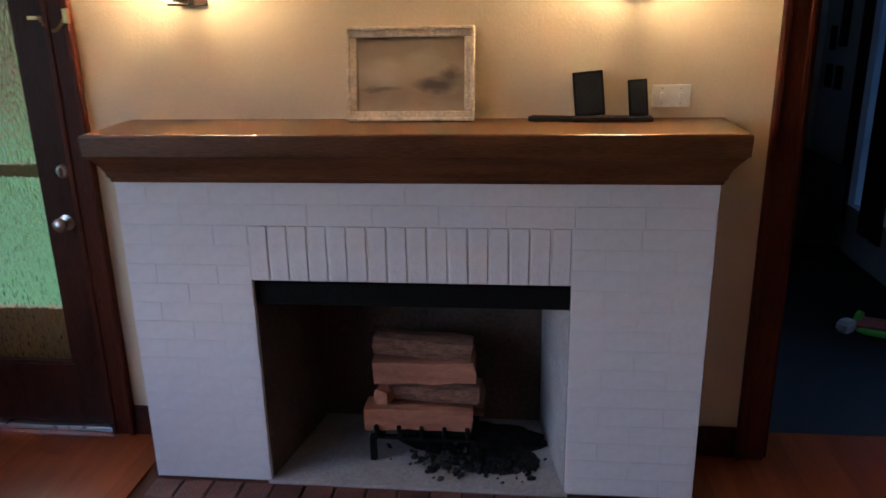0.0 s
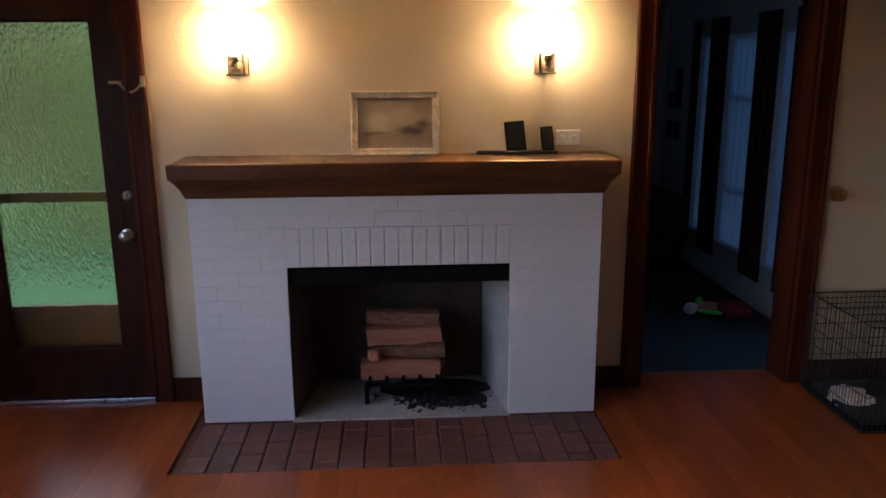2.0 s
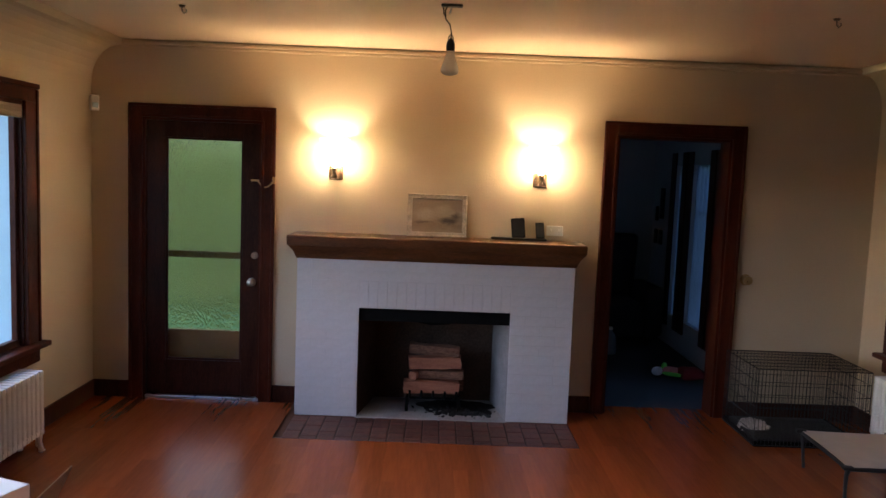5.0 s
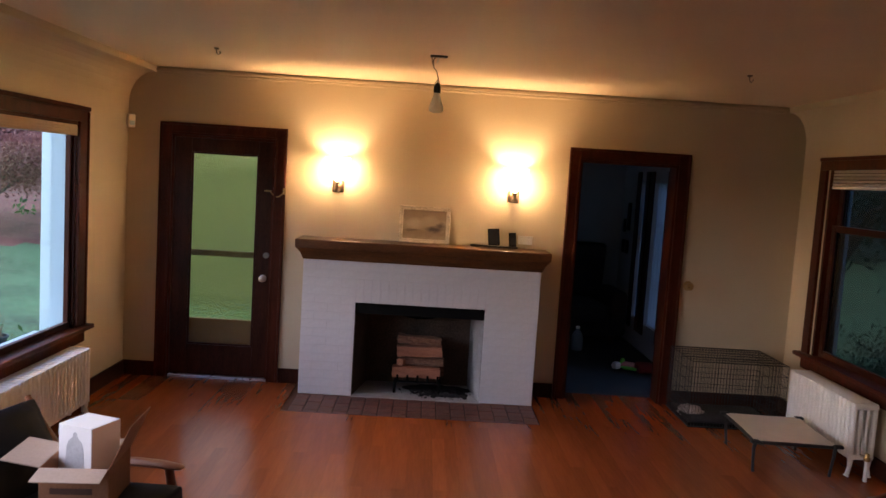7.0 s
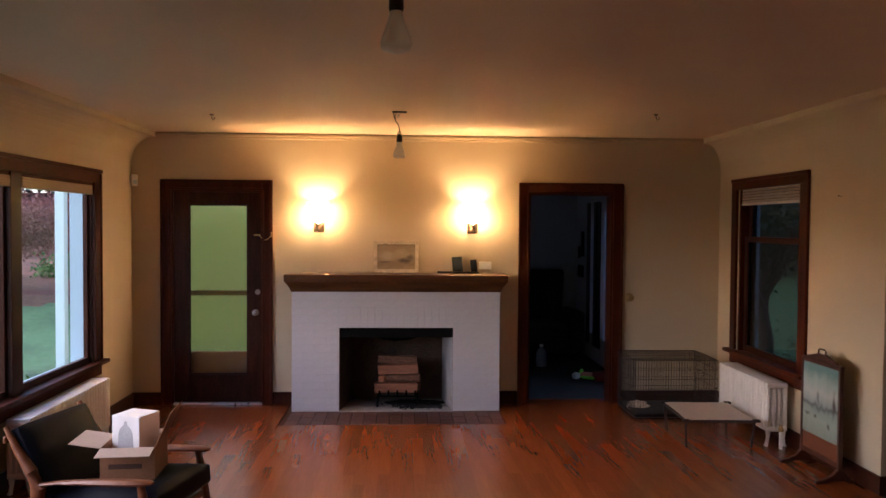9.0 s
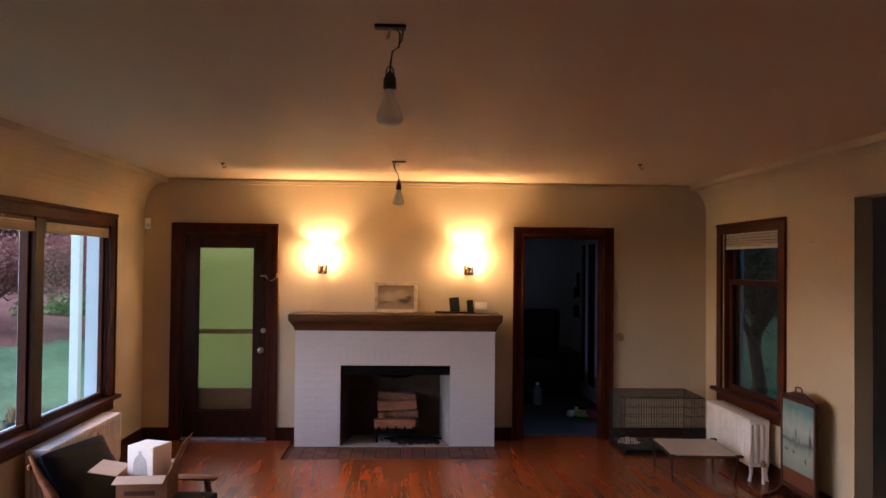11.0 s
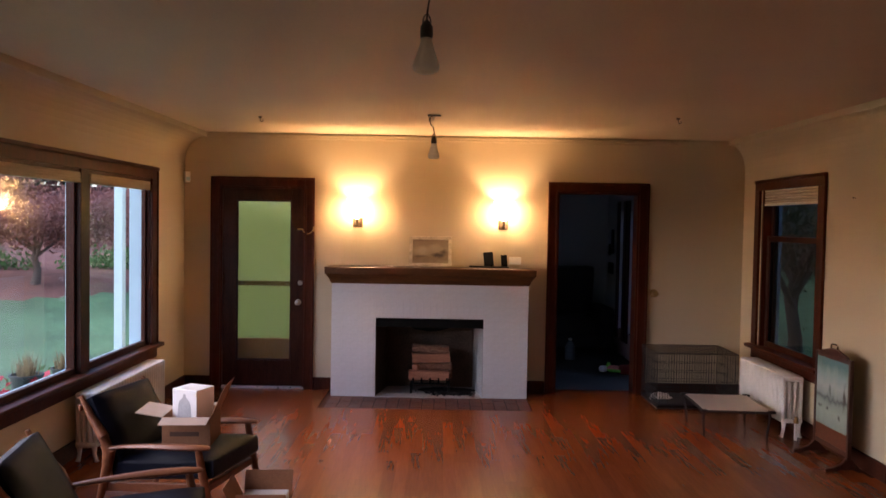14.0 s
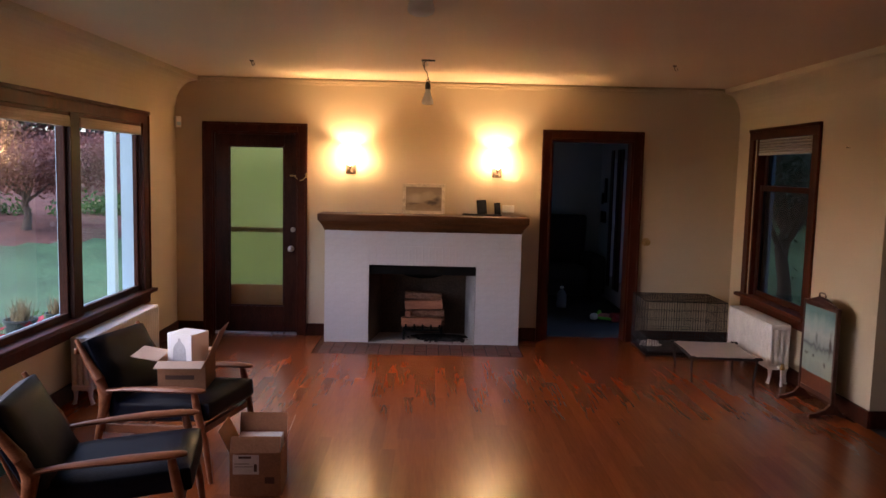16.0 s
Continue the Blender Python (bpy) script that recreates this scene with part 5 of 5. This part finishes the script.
for i, (x, y, h, w) in enumerate(((-22, 31, 13, 5.0), (-17.5, 33, 14, 5.2), (-27, 29, 13, 5.0), (-13, 35, 14, 5.2), (-31, 26, 13, 5.0), (-26, 40, 17, 4.5), (-19, 44, 20, 5), (-33, 36, 18, 5), (-38, 28, 17, 5), (-23, 48, 22, 5))):
    conifer(x, y, h, w, 20 + i, 10000)
r = random.Random(9)
ps = []
while len(ps) < 14000:
    x, y = r.uniform(-34, -2), r.uniform(10, 42)
    if 22 < bank(x, y) < 40 and noise.noise((x * 0.35, y * 0.35, 3)) > -0.15:
        ps.append((x, y, height(x, y) + abs(r.gauss(0, 0.45))))
me = leaves(r, ps, 0.13)
me.materials.append(RED_LEAF)
tagged(new("shrubs", me), "low russet shrubs and fallen leaves on the bank", "shrubs", kind="stuff")
ps = []
while len(ps) < 3500:
    x, y = r.uniform(-30, -6), r.uniform(10, 32)
    if 15.6 < bank(x, y) < 18.0 and noise.noise((x * 0.5, y * 0.5, 7)) > 0.0:
        ps.append((x, y, height(x, y) + abs(r.gauss(0, 0.22))))
me = leaves(r, ps, 0.08)
me.materials.append(GREEN_LEAF)
tagged(new("low_plants", me), "low green plants along the foot of the bank", "plants", kind="stuff")
# stone edging of the bed under the window, pots and flowers
STONE = material("grey_edging_stone", (0.26, 0.25, 0.26), 0.85, vary=0.25, scale=6, fine=60, bump=0.5)
for i in range(16):
    bm = B()
    bmesh.ops.create_icosphere(bm, subdivisions=2, radius=1)
    for v in bm.verts:
        q = 1 + 0.2 * noise.noise(v.co * 1.7 + Vector((i, 0, 0)))
        v.co = Vector((v.co.x * 0.2 * q, v.co.y * 0.26 * q, v.co.z * 0.14 * q))
    s = part("edging_stone", bm, STONE, smooth=True)
    s.matrix_basis = pose(-4.35 + 0.15 * math.sin(i * 1.7), -4.2 + i * 0.42, -0.40, 0, 0, i * 37)
    tagged(s, "rounded grey stone edging the flower bed", "stone", "edging stones")
def pot(x, y, rad, h, seed):
    p = thing("plant_pot", "dark round pot with a tuft of dry ornamental grass", "plant pot", pose(x, y, height(x, y)), "pots by the window")
    part("pot", lathe(B(), [(0.001, 0), (rad * 0.7, 0), (rad * 0.95, h * 0.9), (rad * 1.04, h * 0.92), (rad * 1.04, h), (rad * 0.9, h), (rad * 0.88, h * 0.9), (0.001, h * 0.9)], 20), material("dark_glazed_pot", (0.03, 0.05, 0.05), 0.4), p, "", True)
    r = random.Random(seed)
    vs, fs = [], []
    for i in range(120):
        a, l, k = r.uniform(0, 6.28), r.uniform(0.8, 1.9) * rad, len(vs)
        o = Vector((r.gauss(0, rad * 0.3), r.gauss(0, rad * 0.3), h * 0.9))
        d = Vector((math.cos(a) * 0.35, math.sin(a) * 0.35, 1)) * l
        s = Vector((-math.sin(a), math.cos(a), 0)) * 0.008
        vs += [tuple(o - s), tuple(o + s), tuple(o + d)]
        fs.append((k, k + 1, k + 2))
    me = bpy.data.meshes.new("tuft")
    me.from_pydata(vs, [], fs)
    me.materials.append(DRY_LEAF)
    ob = new("tuft", me)
    ob.parent = p
    tagged(ob, kind="stuff")
pot(-4.92, 1.05, 0.18, 0.32, 1)
pot(-4.85, 1.8, 0.15, 0.27, 2)
ps = [(r.gauss(-4.9, 0.3), r.gauss(0.4, 0.8), -0.45 + abs(r.gauss(0.12, 0.08))) for i in range(500)]
me = leaves(r, ps, 0.05)
me.materials.append(GREEN_LEAF)
tagged(new("bed_plants", me), "low green foliage in the flower bed", "plants", kind="stuff")
ps = [(r.gauss(-4.95, 0.28), r.gauss(0.3, 0.6), -0.45 + abs(r.gauss(0.24, 0.06))) for i in range(90)]
me = leaves(r, ps, 0.05, 0.8)
me.materials.append(leaf_material("red_flower", (0.45, 0.02, 0.05), (0.7, 0.08, 0.12)))
tagged(new("flowers", me), "small red flowers in the bed", "flowers", kind="stuff")
# clipped hedge that fills the garden door's view
ps = []
while len(ps) < 11000:
    x, y, z = r.uniform(-5.0, -0.5), r.uniform(4.9, 5.8), r.uniform(-0.45, 2.3)
    if abs(y - 5.35) < 0.42 * (1 - (max(0, z) / 2.6) ** 3) + 0.1 * noise.noise((x, y, z)):
        ps.append((x, y, z))
me = leaves(r, ps, 0.075, 0.7)
me.materials.append(leaf_material("hedge_leaf", (0.30, 0.38, 0.16), (0.44, 0.52, 0.24)))
tagged(new("hedge", me), "light green hedge beyond the garden door", "hedge", kind="stuff")
# trees beyond the sash window, across a far lawn
for i, (x, y, h, w) in enumerate(((8, 27, 12, 4.0), (11.5, 25.5, 14, 4.4), (15, 24, 13, 4.2), (18.5, 22.5, 14, 4.4), (22, 21, 15, 4.5), (13, 33, 18, 5), (20, 31, 19, 5), (27, 24, 18, 5))):
    conifer(x, y, h, w, 60 + i, 6000)
broadleaf(5.15, 3.6, 3.9, 2.4, FIR_LEAF, 9000, 0.05, 8, "leafy dark green tree close outside the sash window", 0.75)
ps = [(r.gauss(5.7, 0.5), r.gauss(2.0, 0.5), -0.40 + abs(r.gauss(0.30, 0.22))) for i in range(6000)]
me = leaves(r, ps, 0.028)
me.materials.append(FIR_LEAF)
tagged(new("low_bushes", me), "dark low bushes under the sash window", "shrubs", kind="stuff")

# ---------- bricks ----------
rng = random.Random(5)
brick_meshes = {}
def brick_mesh(w, d, h, mat, bev, tag):
    key = (round(w, 3), round(d, 3), round(h, 3), tag)
    if key not in brick_meshes:
        b = box(B(), -w / 2, w / 2, -d / 2, d / 2, -h / 2, h / 2)
        bmesh.ops.bevel(b, geom=b.edges[:], offset=bev, segments=1, affect="EDGES")
        me = bpy.data.meshes.new("brick")
        b.to_mesh(me)
        b.free()
        me.materials.append(mat)
        brick_meshes[key] = me
    return brick_meshes[key]
def face_brick(x0, x1, z0, z1):
    j, k = (0.0018, 0.0003) if z1 - z0 < 0.1 else (0.0036, 0.002)
    ob = new("brick", brick_mesh(x1 - x0 - 2 * j, 0.02, z1 - z0 - 2 * k, WHITE_BRICK, 0.0018, "face"))
    ob.location = ((x0 + x1) / 2, FY + 0.010 + rng.uniform(-0.0005, 0.0006) - (0.0018 if z1 - z0 > 0.1 else 0), (z0 + z1) / 2)
    ob.rotation_euler = (rng.uniform(-0.002, 0.002), rng.uniform(-0.003, 0.003), rng.uniform(-0.003, 0.003))
    ob.parent = fireplace
def course(x0, x1, z0, z1, half):
    x = x0
    first = True
    while x < x1 - 0.02:
        w = 0.108 if (first and half) else 0.2155
        e = min(x + w, x1)
        if x1 - e < 0.05:
            e = x1
        face_brick(x, e, z0, z1)
        x, first = e, False
for k in range(14):
    z0, z1 = k * 0.0696, (k + 1) * 0.0696
    course(FX0, OX0, z0, z1, k % 2)
    course(OX1, FX1, z0, z1, (k + 1) % 2)
for k in range(2):
    z0 = 0.9744 + k * 0.0713
    course(FX0, FX1, z0, z0 + 0.0713, k % 2)
n = 16
for i in range(n):
    w = (OX1 - OX0) / n
    face_brick(OX0 + i * w, OX0 + (i + 1) * w, OZ, 0.9744)
hearth = thing("hearth", "flush hearth of dark red-brown paving bricks", "hearth", kind="structure")
part("bed", box(B(), FX0, FX1, -0.78, FY - 0.012, -0.05, -0.006), HEARTH_JOINT, hearth)
cols = 17
cw = (FX1 - FX0) / cols
for i in range(cols):
    y = FY - 0.012
    ln = 0.205 if i % 2 else 0.115
    while y > -0.775:
        e = max(y - ln, -0.779)
        if y - e > 0.03:
            ob = new("brick", brick_mesh(cw - 0.008, y - e - 0.008, 0.05, HEARTH_BRICK, 0.004, "hearth"))
            ob.location = (FX0 + (i + 0.5) * cw, (y + e) / 2, -0.0245 + rng.uniform(-0.0015, 0.001))
            ob.rotation_euler = (rng.uniform(-0.006, 0.006), rng.uniform(-0.006, 0.006), rng.uniform(-0.015, 0.015))
            ob.parent = hearth
        y, ln = e, 0.205

# ---------- floor strips ----------
bm = B()
box(bm, LW - 0.2, RW, BACK, 0.2, -0.25, -0.012)
floor = setting("floor", bm, SUBFLOOR, "varnished red-brown oak strip floor", "floor")
FW = 0.083
rng = random.Random(7)
cells, meshes = [], {}
for i in range(int((RW - LW) / FW) + 1):
    x0 = LW + i * FW
    x1 = min(x0 + FW, RW)
    y = -rng.uniform(0.0, 1.0)
    prev = 0.18
    while prev > BACK:
        ln = rng.choice((0.7, 0.9, 1.1, 1.4, 1.8))
        y1 = max(prev - ln, BACK)
        cells.append((x0, x1, y1, prev))
        prev = y1
def hearth_cut(c):
    x0, x1, y0, y1 = c
    if x1 <= -1.2 or x0 >= 0.74 or y1 <= -0.78:
        return [c]
    return [(x0, x1, y0, -0.78)] if y0 < -0.78 - 0.05 else []
cells = [c2 for c in cells for c2 in hearth_cut(c)]
near = [c for c in cells if -2.2 < (c[0] + c[1]) / 2 < 2.3 and -4.9 < (c[2] + c[3]) / 2 < -0.9][:290]
chosen = set(near)
def plank_mesh(w, l):
    key = (round(w, 3), round(l, 2))
    if key not in meshes:
        b = B()
        box(b, -w / 2 + 0.00004, w / 2 - 0.00004, -l / 2 + 0.00004, l / 2 - 0.00004, -0.012, 0)
        me = bpy.data.meshes.new("plank")
        b.to_mesh(me)
        b.free()
        me.materials.append(OAK)
        meshes[key] = me
    return meshes[key]
for c in near:
    ob = new("plank", plank_mesh(c[1] - c[0], c[3] - c[2]))
    ob.location = ((c[0] + c[1]) / 2, (c[2] + c[3]) / 2, 0)
    ob.parent = floor
vs, fs = [], []
for c in cells:
    if c in chosen:
        continue
    x0, x1, y0, y1 = c[0] + 0.00004, c[1] - 0.00004, c[2] + 0.00004, c[3] - 0.00004
    k = len(vs)
    z, e = 0.0, 0.00002
    vs += [(x0, y0, -0.012), (x1, y0, -0.012), (x1, y1, -0.012), (x0, y1, -0.012), (x0, y0, z - e), (x1, y0, z - e), (x1, y1, z - e), (x0, y1, z - e), (x0 + e, y0 + e, z), (x1 - e, y0 + e, z), (x1 - e, y1 - e, z), (x0 + e, y1 - e, z)]
    fs += [(k + 8, k + 9, k + 10, k + 11)]
    for a in range(4):
        b = (a + 1) % 4
        fs += [(k + a, k + b, k + 4 + b, k + 4 + a), (k + 4 + a, k + 4 + b, k + 8 + b, k + 8 + a)]
me = bpy.data.meshes.new("planks")
me.from_pydata(vs, [], fs)
me.materials.append(OAK_REST)
ob = new("planks", me)
ob.parent = floor
tagged(ob, kind="stuff")
